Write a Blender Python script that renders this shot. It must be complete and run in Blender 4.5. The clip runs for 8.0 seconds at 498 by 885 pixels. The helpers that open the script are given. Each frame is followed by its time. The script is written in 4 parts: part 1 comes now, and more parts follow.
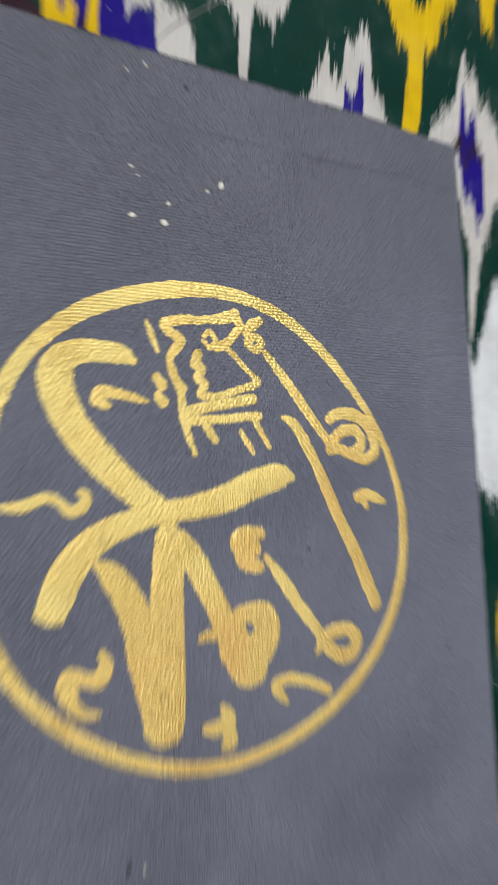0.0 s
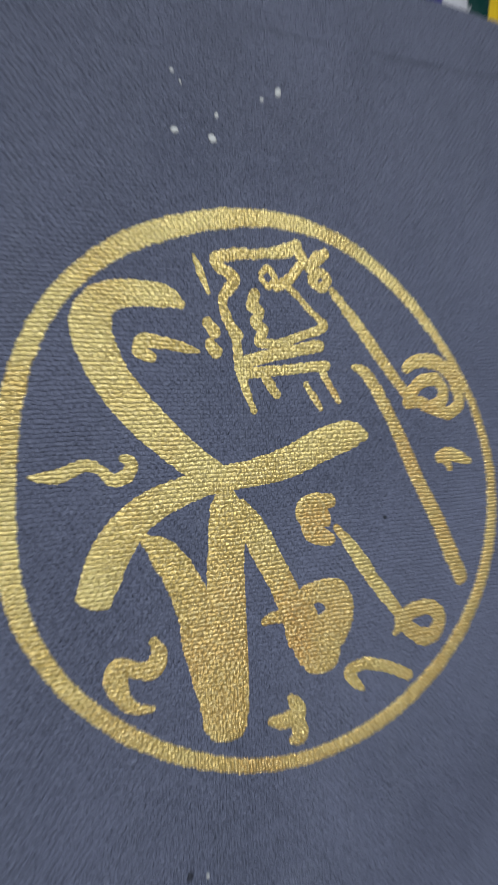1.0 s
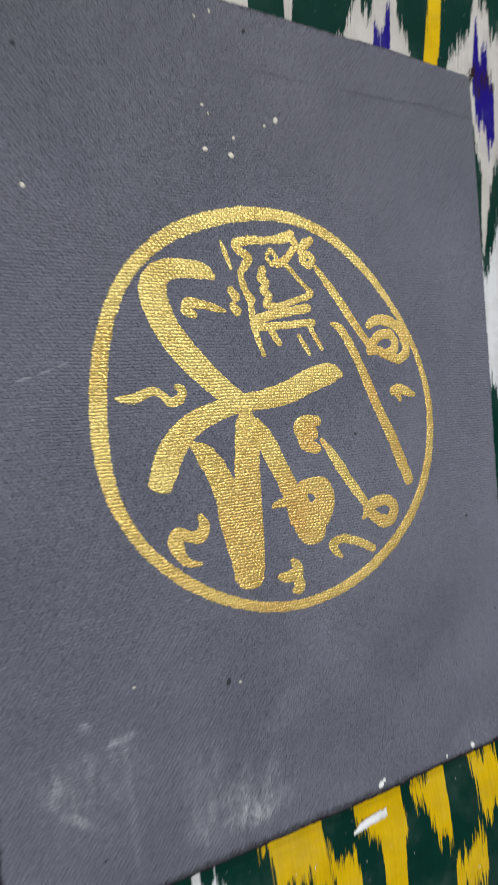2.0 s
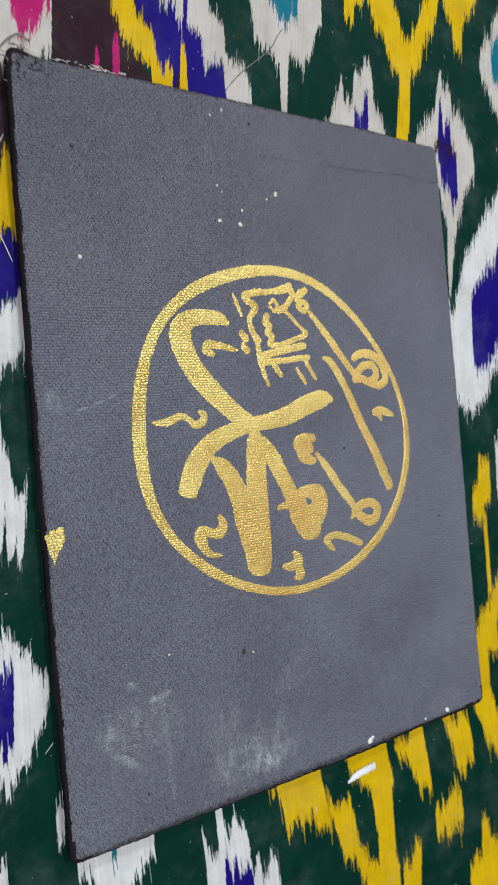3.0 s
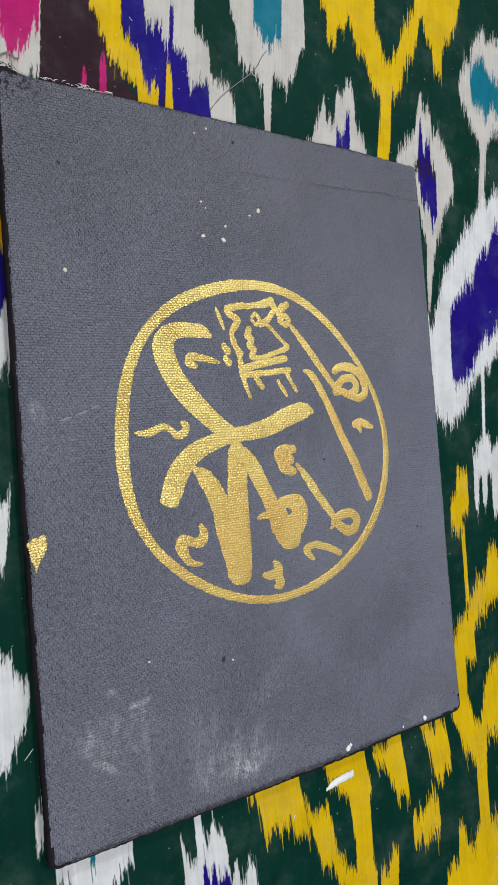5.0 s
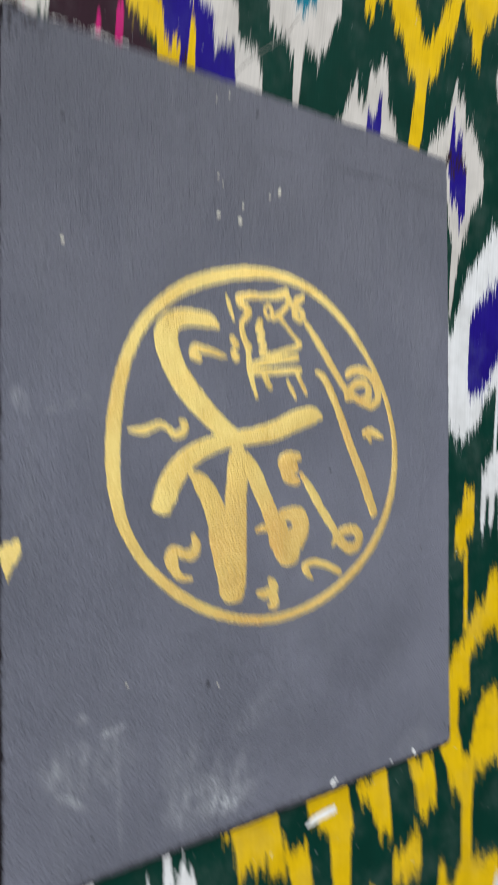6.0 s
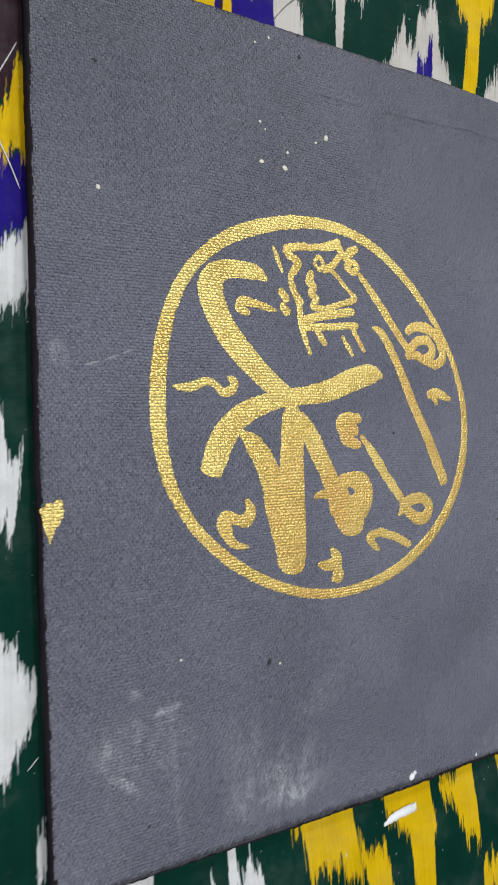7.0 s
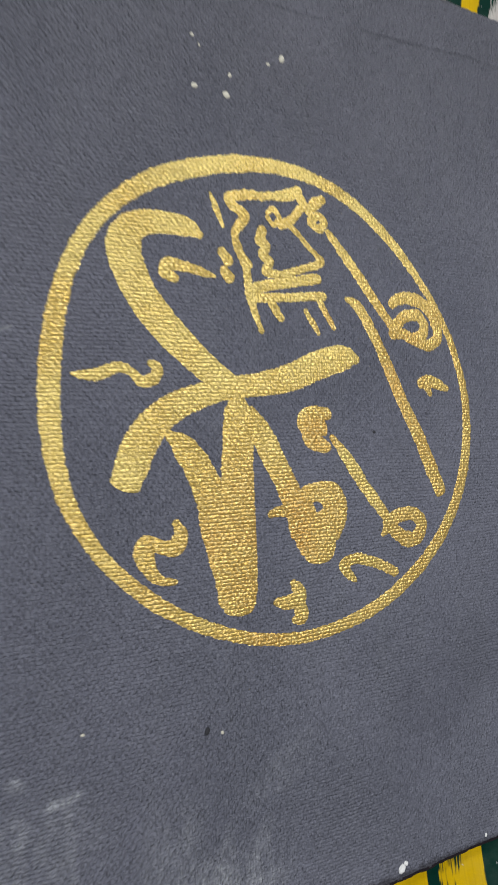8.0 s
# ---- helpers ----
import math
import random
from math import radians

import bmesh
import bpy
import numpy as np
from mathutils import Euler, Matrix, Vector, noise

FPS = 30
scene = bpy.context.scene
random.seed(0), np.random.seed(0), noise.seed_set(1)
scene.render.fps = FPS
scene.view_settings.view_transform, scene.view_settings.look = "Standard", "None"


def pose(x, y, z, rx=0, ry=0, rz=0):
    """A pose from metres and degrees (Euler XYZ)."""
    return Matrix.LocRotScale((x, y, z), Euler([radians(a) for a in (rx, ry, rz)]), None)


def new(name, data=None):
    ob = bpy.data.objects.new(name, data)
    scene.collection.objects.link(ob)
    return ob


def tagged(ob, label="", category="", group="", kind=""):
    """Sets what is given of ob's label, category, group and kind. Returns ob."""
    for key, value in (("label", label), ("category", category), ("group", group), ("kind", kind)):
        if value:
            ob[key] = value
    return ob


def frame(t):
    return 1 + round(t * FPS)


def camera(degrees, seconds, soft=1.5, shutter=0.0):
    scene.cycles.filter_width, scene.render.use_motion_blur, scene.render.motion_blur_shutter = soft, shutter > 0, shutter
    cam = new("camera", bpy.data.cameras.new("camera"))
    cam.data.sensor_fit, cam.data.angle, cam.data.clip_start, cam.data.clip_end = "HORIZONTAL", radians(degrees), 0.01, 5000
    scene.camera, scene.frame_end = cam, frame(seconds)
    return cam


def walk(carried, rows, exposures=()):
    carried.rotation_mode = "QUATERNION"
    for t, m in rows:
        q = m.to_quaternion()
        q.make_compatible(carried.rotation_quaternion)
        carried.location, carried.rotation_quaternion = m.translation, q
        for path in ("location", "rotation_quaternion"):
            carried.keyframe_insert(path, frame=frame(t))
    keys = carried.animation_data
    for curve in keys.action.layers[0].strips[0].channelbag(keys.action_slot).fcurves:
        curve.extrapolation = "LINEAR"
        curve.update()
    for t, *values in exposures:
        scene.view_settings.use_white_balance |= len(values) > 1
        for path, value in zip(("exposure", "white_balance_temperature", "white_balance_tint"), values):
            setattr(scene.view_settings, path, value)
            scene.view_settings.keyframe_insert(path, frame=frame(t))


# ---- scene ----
cam = camera(40.1, 8.0, soft=1.5, shutter=0.8)
# seconds, eye in metres, turn in degrees as pose() takes it
ROWS = [
    (0.0, -0.1293, 0.0122, 0.2506, 6.00, -29.41, -2.56),
    (0.1, -0.1140, 0.0208, 0.2328, 5.65, -28.47, -3.23),
    (0.2, -0.1094, 0.0191, 0.2220, 5.97, -28.21, -3.26),
    (0.4, -0.0901, 0.0316, 0.1903, 3.20, -24.51, -2.84),
    (0.5, -0.0898, 0.0291, 0.1845, 2.18, -23.84, -2.72),
    (0.6, -0.0927, 0.0259, 0.1830, 2.49, -24.14, -2.99),
    (0.7, -0.0966, 0.0214, 0.1869, 2.46, -23.85, -3.07),
    (0.9, -0.1100, 0.0176, 0.2117, 2.09, -24.20, -3.40),
    (1.0, -0.1171, 0.0163, 0.2145, 2.41, -25.44, -3.33),
    (1.1, -0.1284, 0.0173, 0.2333, 2.27, -26.07, -2.94),
    (1.4, -0.1463, 0.0127, 0.2587, 2.35, -28.06, -2.82),
    (1.5, -0.1565, 0.0079, 0.2673, 1.69, -29.08, -3.38),
    (1.6, -0.1621, 0.0029, 0.2696, 0.91, -28.99, -3.39),
    (1.7, -0.1689, -0.0025, 0.2666, 1.00, -30.07, -3.69),
    (2.8, -0.2309, -0.0082, 0.3371, 3.60, -31.14, -6.58),
    (2.9, -0.2335, -0.0095, 0.3355, 3.73, -31.16, -6.38),
    (3.0, -0.2374, -0.0028, 0.3381, 3.05, -31.50, -5.58),
    (3.5, -0.2442, -0.0029, 0.3476, 3.77, -32.21, -5.46),
    (3.6, -0.2459, -0.0087, 0.3505, 4.11, -32.43, -5.69),
    (4.0, -0.2438, -0.0033, 0.3520, 4.16, -32.72, -5.68),
    (4.2, -0.2433, -0.0079, 0.3528, 4.06, -33.07, -5.62),
    (5.3, -0.2347, -0.0010, 0.3432, 3.54, -32.42, -5.06),
    (5.4, -0.2339, 0.0009, 0.3409, 3.31, -32.47, -5.05),
    (5.5, -0.2342, 0.0078, 0.3362, 3.14, -32.73, -5.21),
    (5.6, -0.2309, 0.0130, 0.3364, 4.54, -32.40, -5.05),
    (5.9, -0.2317, 0.0143, 0.3214, 2.94, -33.59, -2.98),
    (6.0, -0.2297, 0.0069, 0.3061, 0.01, -34.75, -0.27),
    (6.1, -0.2274, 0.0036, 0.3047, -0.73, -34.95, 0.21),
    (6.2, -0.2234, -0.0064, 0.3026, -2.16, -35.18, 1.09),
    (6.4, -0.2143, -0.0253, 0.3001, -2.12, -33.70, -0.31),
    (6.5, -0.2133, -0.0291, 0.3008, -1.15, -33.11, -1.10),
    (6.6, -0.2128, -0.0302, 0.2973, 0.22, -32.33, -2.27),
    (6.7, -0.2160, -0.0255, 0.2940, 1.70, -31.24, -2.98),
    (7.0, -0.2133, -0.0251, 0.2876, 3.26, -29.43, -2.70),
    (7.4, -0.1912, -0.0222, 0.2702, 2.09, -29.76, -1.19),
    (7.5, -0.1831, -0.0230, 0.2620, 2.27, -29.83, -1.86),
    (7.6, -0.1753, -0.0222, 0.2598, 2.21, -29.07, -1.89),
    (7.8, -0.1539, -0.0219, 0.2491, 3.60, -26.99, -2.94),
    (8.0, -0.1449, -0.0235, 0.2380, 3.69, -27.47, -3.32),
]
EXPOSURES = [
    (0.0, -0.05, 6400, 9), (0.2, -0.1, 6250, 10), (0.45, -0.38, 5800, 11), (1.0, -0.52, 5520, 12), (1.4, -0.48, 6450, 9),
    (1.7, -0.30, 6480, 9), (2.8, -0.05, 6350, 8), (5.3, -0.07, 6380, 8), (6.0, 0.05, 6400, 8), (7.0, -0.04, 6420, 8), (7.6, -0.08, 6380, 8), (8.0, -0.33, 6500, 9),
]
walk(cam, [(t, pose(x, y, z, rx, ry, rz)) for t, x, y, z, rx, ry, rz in ROWS], EXPOSURES)

# ---- light ----
world = bpy.data.worlds.new("world")
scene.world = world
world.use_nodes = True
world.node_tree.nodes["Background"].inputs[0].default_value = (0.6, 0.7, 0.9, 1)
world.node_tree.nodes["Background"].inputs[1].default_value = 0.05

LAMP_SIZE = 0.6
# unseen lamps, added: the first two set by shadow and glare, the third fills
LAMPS = (((1.4, 2.7, 2.36), 84), ((0.25, 0.75, 2.36), 41), ((-1.3, -1.6, 2.36), 62))
for at, watts in LAMPS:
    lamp_data = bpy.data.lights.new("added_lamp_light", "AREA")
    lamp_data.shape, lamp_data.size, lamp_data.energy = "SQUARE", LAMP_SIZE, watts
    lamp_data.color = (0.94, 0.965, 1.0)
    lamp = new("added_lamp_light", lamp_data)
    lamp.matrix_world = pose(at[0], at[1], at[2] - 0.012)

MM = 0.001
CLOTH_Z = -0.0052          # the cloth lies this far under the face of the panel
HALF_W, HALF_H = 0.150, 0.200


# ---- materials ----
def material(name, colour=(0.5, 0.5, 0.5), rough=0.6, metal=0.0):
    mat = bpy.data.materials.new(name)
    mat.use_nodes = True
    bsdf = mat.node_tree.nodes["Principled BSDF"]
    bsdf.inputs["Base Color"].default_value = (*colour, 1)
    bsdf.inputs["Roughness"].default_value = rough
    bsdf.inputs["Metallic"].default_value = metal
    return mat, mat.node_tree, bsdf


def node(tree, kind, inputs=None):
    n = tree.nodes.new(kind)
    for key, value in (inputs or {}).items():
        if isinstance(value, bpy.types.NodeSocket):
            tree.links.new(value, n.inputs[key])
        else:
            n.inputs[key].default_value = value
    return n


def calc(tree, op, a, b=0.0, c=0.0):
    n = node(tree, "ShaderNodeMath", {0: a, 1: b, 2: c})
    n.operation = op
    return n.outputs[0]


def noise_of(tree, where, scale, detail=3.0, rough=0.5):
    return node(tree, "ShaderNodeTexNoise", {"Vector": where, "Scale": scale, "Detail": detail, "Roughness": rough}).outputs[0]


def ramp(tree, value, lo, hi, a=0.0, b=1.0):
    n = node(tree, "ShaderNodeMapRange", {0: value, 1: lo, 2: hi, 3: a, 4: b})
    n.interpolation_type = "SMOOTHSTEP"
    return n.outputs[0]


def mix(tree, fac, a, b, blend="MIX"):
    n = node(tree, "ShaderNodeMix")
    n.data_type, n.blend_type = "RGBA", blend
    if isinstance(fac, bpy.types.NodeSocket):
        tree.links.new(fac, n.inputs[0])
    else:
        n.inputs[0].default_value = fac
    for key, value in ((6, a), (7, b)):
        if isinstance(value, bpy.types.NodeSocket):
            tree.links.new(value, n.inputs[key])
        else:
            n.inputs[key].default_value = (*value, 1)
    return n.outputs[2]


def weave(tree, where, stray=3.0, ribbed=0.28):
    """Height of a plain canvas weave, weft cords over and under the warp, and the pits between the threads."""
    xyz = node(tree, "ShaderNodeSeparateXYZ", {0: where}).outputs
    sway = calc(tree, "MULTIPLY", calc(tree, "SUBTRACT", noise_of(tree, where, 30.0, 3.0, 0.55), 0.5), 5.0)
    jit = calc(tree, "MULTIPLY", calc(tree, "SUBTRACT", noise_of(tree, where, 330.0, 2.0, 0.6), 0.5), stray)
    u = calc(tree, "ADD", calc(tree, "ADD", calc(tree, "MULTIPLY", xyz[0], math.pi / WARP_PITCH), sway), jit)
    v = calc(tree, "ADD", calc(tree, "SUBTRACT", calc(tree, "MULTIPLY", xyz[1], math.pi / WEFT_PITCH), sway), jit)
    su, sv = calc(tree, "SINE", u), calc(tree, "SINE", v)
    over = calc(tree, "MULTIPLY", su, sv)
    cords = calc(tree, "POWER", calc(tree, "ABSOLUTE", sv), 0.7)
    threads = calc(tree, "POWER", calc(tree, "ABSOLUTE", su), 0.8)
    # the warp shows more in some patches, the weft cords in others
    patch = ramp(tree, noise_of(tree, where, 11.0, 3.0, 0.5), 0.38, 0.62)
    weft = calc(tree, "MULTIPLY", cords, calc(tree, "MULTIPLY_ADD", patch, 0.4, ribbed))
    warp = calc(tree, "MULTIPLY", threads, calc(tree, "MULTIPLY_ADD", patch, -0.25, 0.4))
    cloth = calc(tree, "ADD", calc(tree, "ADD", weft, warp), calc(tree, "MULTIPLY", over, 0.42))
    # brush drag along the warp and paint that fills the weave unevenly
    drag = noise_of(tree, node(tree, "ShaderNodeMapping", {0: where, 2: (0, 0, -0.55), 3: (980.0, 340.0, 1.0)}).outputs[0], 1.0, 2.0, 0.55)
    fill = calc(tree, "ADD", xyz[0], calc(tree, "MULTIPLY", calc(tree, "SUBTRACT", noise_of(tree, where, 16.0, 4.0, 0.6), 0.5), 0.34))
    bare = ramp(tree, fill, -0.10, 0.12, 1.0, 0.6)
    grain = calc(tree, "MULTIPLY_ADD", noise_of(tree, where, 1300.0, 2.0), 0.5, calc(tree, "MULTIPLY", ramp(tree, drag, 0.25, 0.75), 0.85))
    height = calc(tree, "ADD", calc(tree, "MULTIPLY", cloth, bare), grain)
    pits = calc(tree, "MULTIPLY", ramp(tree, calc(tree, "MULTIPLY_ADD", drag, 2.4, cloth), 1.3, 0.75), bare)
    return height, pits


def spot(tree, xyz, cx, cy, rx, ry, turn=0.0):
    """One inside an ellipse on the panel, falling to nothing at its rim (millimetres, degrees)."""
    c, s = math.cos(radians(turn)), math.sin(radians(turn))
    dx, dy = calc(tree, "SUBTRACT", xyz[0], cx * MM), calc(tree, "SUBTRACT", xyz[1], cy * MM)
    a = calc(tree, "ADD", calc(tree, "MULTIPLY", dx, c / (rx * MM)), calc(tree, "MULTIPLY", dy, s / (rx * MM)))
    b = calc(tree, "SUBTRACT", calc(tree, "MULTIPLY", dy, c / (ry * MM)), calc(tree, "MULTIPLY", dx, s / (ry * MM)))
    return ramp(tree, calc(tree, "ADD", calc(tree, "MULTIPLY", a, a), calc(tree, "MULTIPLY", b, b)), 1.0, 0.0)


WARP_PITCH, WEFT_PITCH = 0.00115, 0.00145


def canvas_material():
    mat, tree, bsdf = material("grey_painted_canvas", rough=0.55)
    where = node(tree, "ShaderNodeTexCoord").outputs["Object"]
    xyz = node(tree, "ShaderNodeSeparateXYZ", {0: where}).outputs
    h, pits = weave(tree, where)
    broad = noise_of(tree, where, 9.0, 4.0, 0.6)
    streak = noise_of(tree, node(tree, "ShaderNodeMapping", {0: where, 3: (70.0, 6.0, 1.0)}).outputs[0], 1.0, 4.0, 0.6)
    col = mix(tree, ramp(tree, broad, 0.3, 0.7), (0.143, 0.147, 0.184), (0.187, 0.190, 0.236))
    col = mix(tree, calc(tree, "MULTIPLY", ramp(tree, streak, 0.45, 0.75), 0.35), col, (0.185, 0.19, 0.22))
    # paler tops of the threads; shade in the pits is put into the colour
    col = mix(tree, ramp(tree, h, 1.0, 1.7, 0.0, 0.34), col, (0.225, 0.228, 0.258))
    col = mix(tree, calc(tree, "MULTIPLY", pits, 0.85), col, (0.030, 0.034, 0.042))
    # threads rubbed bare and grimy along the folds, the turned edge's shade painted in
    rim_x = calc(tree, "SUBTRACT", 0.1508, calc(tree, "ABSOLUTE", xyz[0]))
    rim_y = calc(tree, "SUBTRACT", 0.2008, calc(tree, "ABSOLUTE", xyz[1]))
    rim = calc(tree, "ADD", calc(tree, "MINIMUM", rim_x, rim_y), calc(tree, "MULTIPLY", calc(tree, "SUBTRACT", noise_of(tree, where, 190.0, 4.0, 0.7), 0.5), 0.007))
    grime_shade = calc(tree, "MULTIPLY", ramp(tree, rim, 0.0030, 0.0002), 0.75)
    col = mix(tree, grime_shade, col, (0.028, 0.025, 0.03))
    tatty = calc(tree, "MULTIPLY", spot(tree, xyz, -146, 196, 26, 16, 0), ramp(tree, noise_of(tree, where, 420.0, 3.0, 0.7), 0.46, 0.62))
    col = mix(tree, tatty, col, (0.025, 0.022, 0.026))
    # one end has a thinner, greyer coat
    thin = ramp(tree, calc(tree, "ADD", xyz[1], calc(tree, "MULTIPLY", calc(tree, "SUBTRACT", broad, 0.5), 0.16)), 0.02, 0.17, 0.0, 0.7)
    col = mix(tree, thin, col, mix(tree, 1.0, col, (0.84, 0.82, 0.78), "MULTIPLY"))
    # chalky rubbed smears, and a broad sheen near the low end painted in pale
    fine = noise_of(tree, node(tree, "ShaderNodeMapping", {0: where, 2: (0, 0, 0.5), 3: (260.0, 90.0, 1.0)}).outputs[0], 1.0, 5.0, 0.65)
    wisps = noise_of(tree, where, 45.0, 4.0, 0.6)
    chalk_sheen = 0.0
    for cx, cy, rx, ry, turn, amount in (
        (-113, -123, 4.5, 3.5, -30, 1.3), (-98, -132, 9, 2.5, 10, 1.1), (-123, -150, 18, 9, -52, 0.3), (-118, -160, 13, 2.8, -36, 1.6), (-112, -138, 5, 9, 10, 0.35),
        (-126, -146, 3, 9, -10, 0.6), (-40, -180, 36, 19, 8, 0.75), (-34, -184, 18, 9, 8, 0.6), (-24, -168, 5, 15, -25, 0.9), (-38, -166, 4, 14, -10, 0.8), (-50, -172, 12, 6, 20, 0.7),
        (-60, -160, 18, 24, 0, 0.25), (-108, -148, 32, 30, 0, 0.22), (-95, -160, 2.5, 40, 3, 0.4), (-141, 26, 5, 8, 20, 0.55),
        (115, -190, 25, 12, 10, 0.2), (-48, -186, 22, 7, 10, 0.5), (-10, -140, 30, 10, 30, 0.25),
    ):
        chalk_sheen = calc(tree, "ADD", calc(tree, "MULTIPLY", spot(tree, xyz, cx, cy, rx, ry, turn), amount), chalk_sheen)
    chalk_sheen = calc(tree, "MULTIPLY", chalk_sheen, ramp(tree, fine, 0.3, 0.72, 0.12, 1.0))
    chalk_sheen = calc(tree, "MULTIPLY", chalk_sheen, ramp(tree, wisps, 0.35, 0.65, 0.25, 1.0))
    chalk_sheen = calc(tree, "MULTIPLY", chalk_sheen, ramp(tree, h, 0.7, 1.7, 0.6, 1.3))
    chalk_sheen = node(tree, "ShaderNodeClamp", {0: calc(tree, "MULTIPLY", chalk_sheen, 1.1)}).outputs[0]
    col = mix(tree, chalk_sheen, col, (0.50, 0.51, 0.54))
    # a darker patch towards the lower side
    dark_patch = calc(tree, "MULTIPLY", spot(tree, xyz, 70, -130, 75, 30, 35), ramp(tree, wisps, 0.3, 0.7, 0.1, 0.36))
    col = mix(tree, dark_patch, col, (0.078, 0.080, 0.106))
    # a pressed crease across one end
    wander = calc(tree, "MULTIPLY", calc(tree, "SUBTRACT", noise_of(tree, where, 40.0, 3.0), 0.5), 0.006)
    off = calc(tree, "ADD", calc(tree, "SUBTRACT", calc(tree, "SUBTRACT", xyz[1], calc(tree, "MULTIPLY", xyz[0], 0.028)), 0.1692), wander)
    crease = calc(tree, "MULTIPLY", ramp(tree, calc(tree, "ABSOLUTE", off), 0.0014, 0.0002), ramp(tree, xyz[0], -0.04, 0.02))
    crease = calc(tree, "MULTIPLY", crease, ramp(tree, wisps, 0.35, 0.6, 0.2, 1.0))
    # the crease's line of shade is put into the colour as well
    col = mix(tree, calc(tree, "MULTIPLY", crease, 0.4), col, (0.06, 0.06, 0.075))
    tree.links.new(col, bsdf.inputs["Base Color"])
    bsdf.inputs["Specular IOR Level"].default_value = 0.36
    tree.links.new(ramp(tree, broad, 0.3, 0.7, 0.46, 0.58), bsdf.inputs["Roughness"])
    bump = node(tree, "ShaderNodeBump", {"Strength": 1.0, "Distance": 0.0010, "Height": calc(tree, "SUBTRACT", h, calc(tree, "MULTIPLY", crease, 0.8))})
    lumps = node(tree, "ShaderNodeBump", {"Strength": 0.6, "Distance": 0.0010, "Height": noise_of(tree, where, 150.0, 4.0, 0.6), "Normal": bump.outputs[0]})
    tree.links.new(lumps.outputs[0], bsdf.inputs["Normal"])
    return mat


def gold_material():
    mat, tree, bsdf = material("gold_paint", rough=0.42, metal=0.65)
    where = node(tree, "ShaderNodeTexCoord").outputs["Object"]
    xyz = node(tree, "ShaderNodeSeparateXYZ", {0: where}).outputs
    h, pits = weave(tree, where, 2.7, 0.85)
    patch = noise_of(tree, where, 28.0, 4.0, 0.6)
    flake = noise_of(tree, where, 900.0, 2.0)
    col = mix(tree, ramp(tree, patch, 0.3, 0.7), (0.74, 0.500, 0.125), (0.83, 0.640, 0.200))
    # a thinner, coppery coat on the lower and outer strokes
    thin = 0.0
    for cx, cy, rx, ry, turn, amount in ((-22, -50, 34, 45, 0, 0.75), (8, -45, 30, 32, 0, 0.6), (62, 5, 22, 62, 25, 0.8), (12, -10, 18, 14, 0, 0.8), (20, -85, 60, 14, 10, 0.5), (20, 36, 12, 10, 0, 0.7), (75, 40, 22, 25, 0, 0.6), (62, -55, 34, 34, 0, 0.6), (-60, -58, 26, 24, 0, 0.5), (-25, -96, 60, 14, -8, 0.45), (92, -10, 14, 60, 0, 0.5)):
        thin = calc(tree, "ADD", calc(tree, "MULTIPLY", spot(tree, xyz, cx, cy, rx, ry, turn), amount), thin)
    thin = calc(tree, "MULTIPLY", node(tree, "ShaderNodeClamp", {0: thin}).outputs[0], ramp(tree, noise_of(tree, where, 60.0, 4.0, 0.65), 0.3, 0.65, 0.35, 1.0))
    col = mix(tree, thin, col, (0.68, 0.375, 0.09))
    # glints on the flakes and shade between the ridges, put into the colour
    col = mix(tree, ramp(tree, flake, 0.42, 0.68, 0.0, 0.65), col, (0.92, 0.72, 0.30))
    col = mix(tree, calc(tree, "MULTIPLY", pits, 0.85), col, (0.36, 0.20, 0.045))
    # bare canvas shows in the deepest pits
    bare = ramp(tree, calc(tree, "MULTIPLY_ADD", noise_of(tree, where, 140.0, 4.0, 0.7), 0.5, pits), 1.12, 1.3, 0.0, 0.7)
    col = mix(tree, bare, col, (0.12, 0.115, 0.12))
    tree.links.new(col, bsdf.inputs["Base Color"])
    tree.links.new(ramp(tree, patch, 0.3, 0.7, 0.33, 0.43), bsdf.inputs["Roughness"])
    bump = node(tree, "ShaderNodeBump", {"Strength": 1.0, "Distance": 0.00027, "Height": calc(tree, "MULTIPLY_ADD", flake, 0.5, h)})
    tree.links.new(bump.outputs[0], bsdf.inputs["Normal"])
    return mat


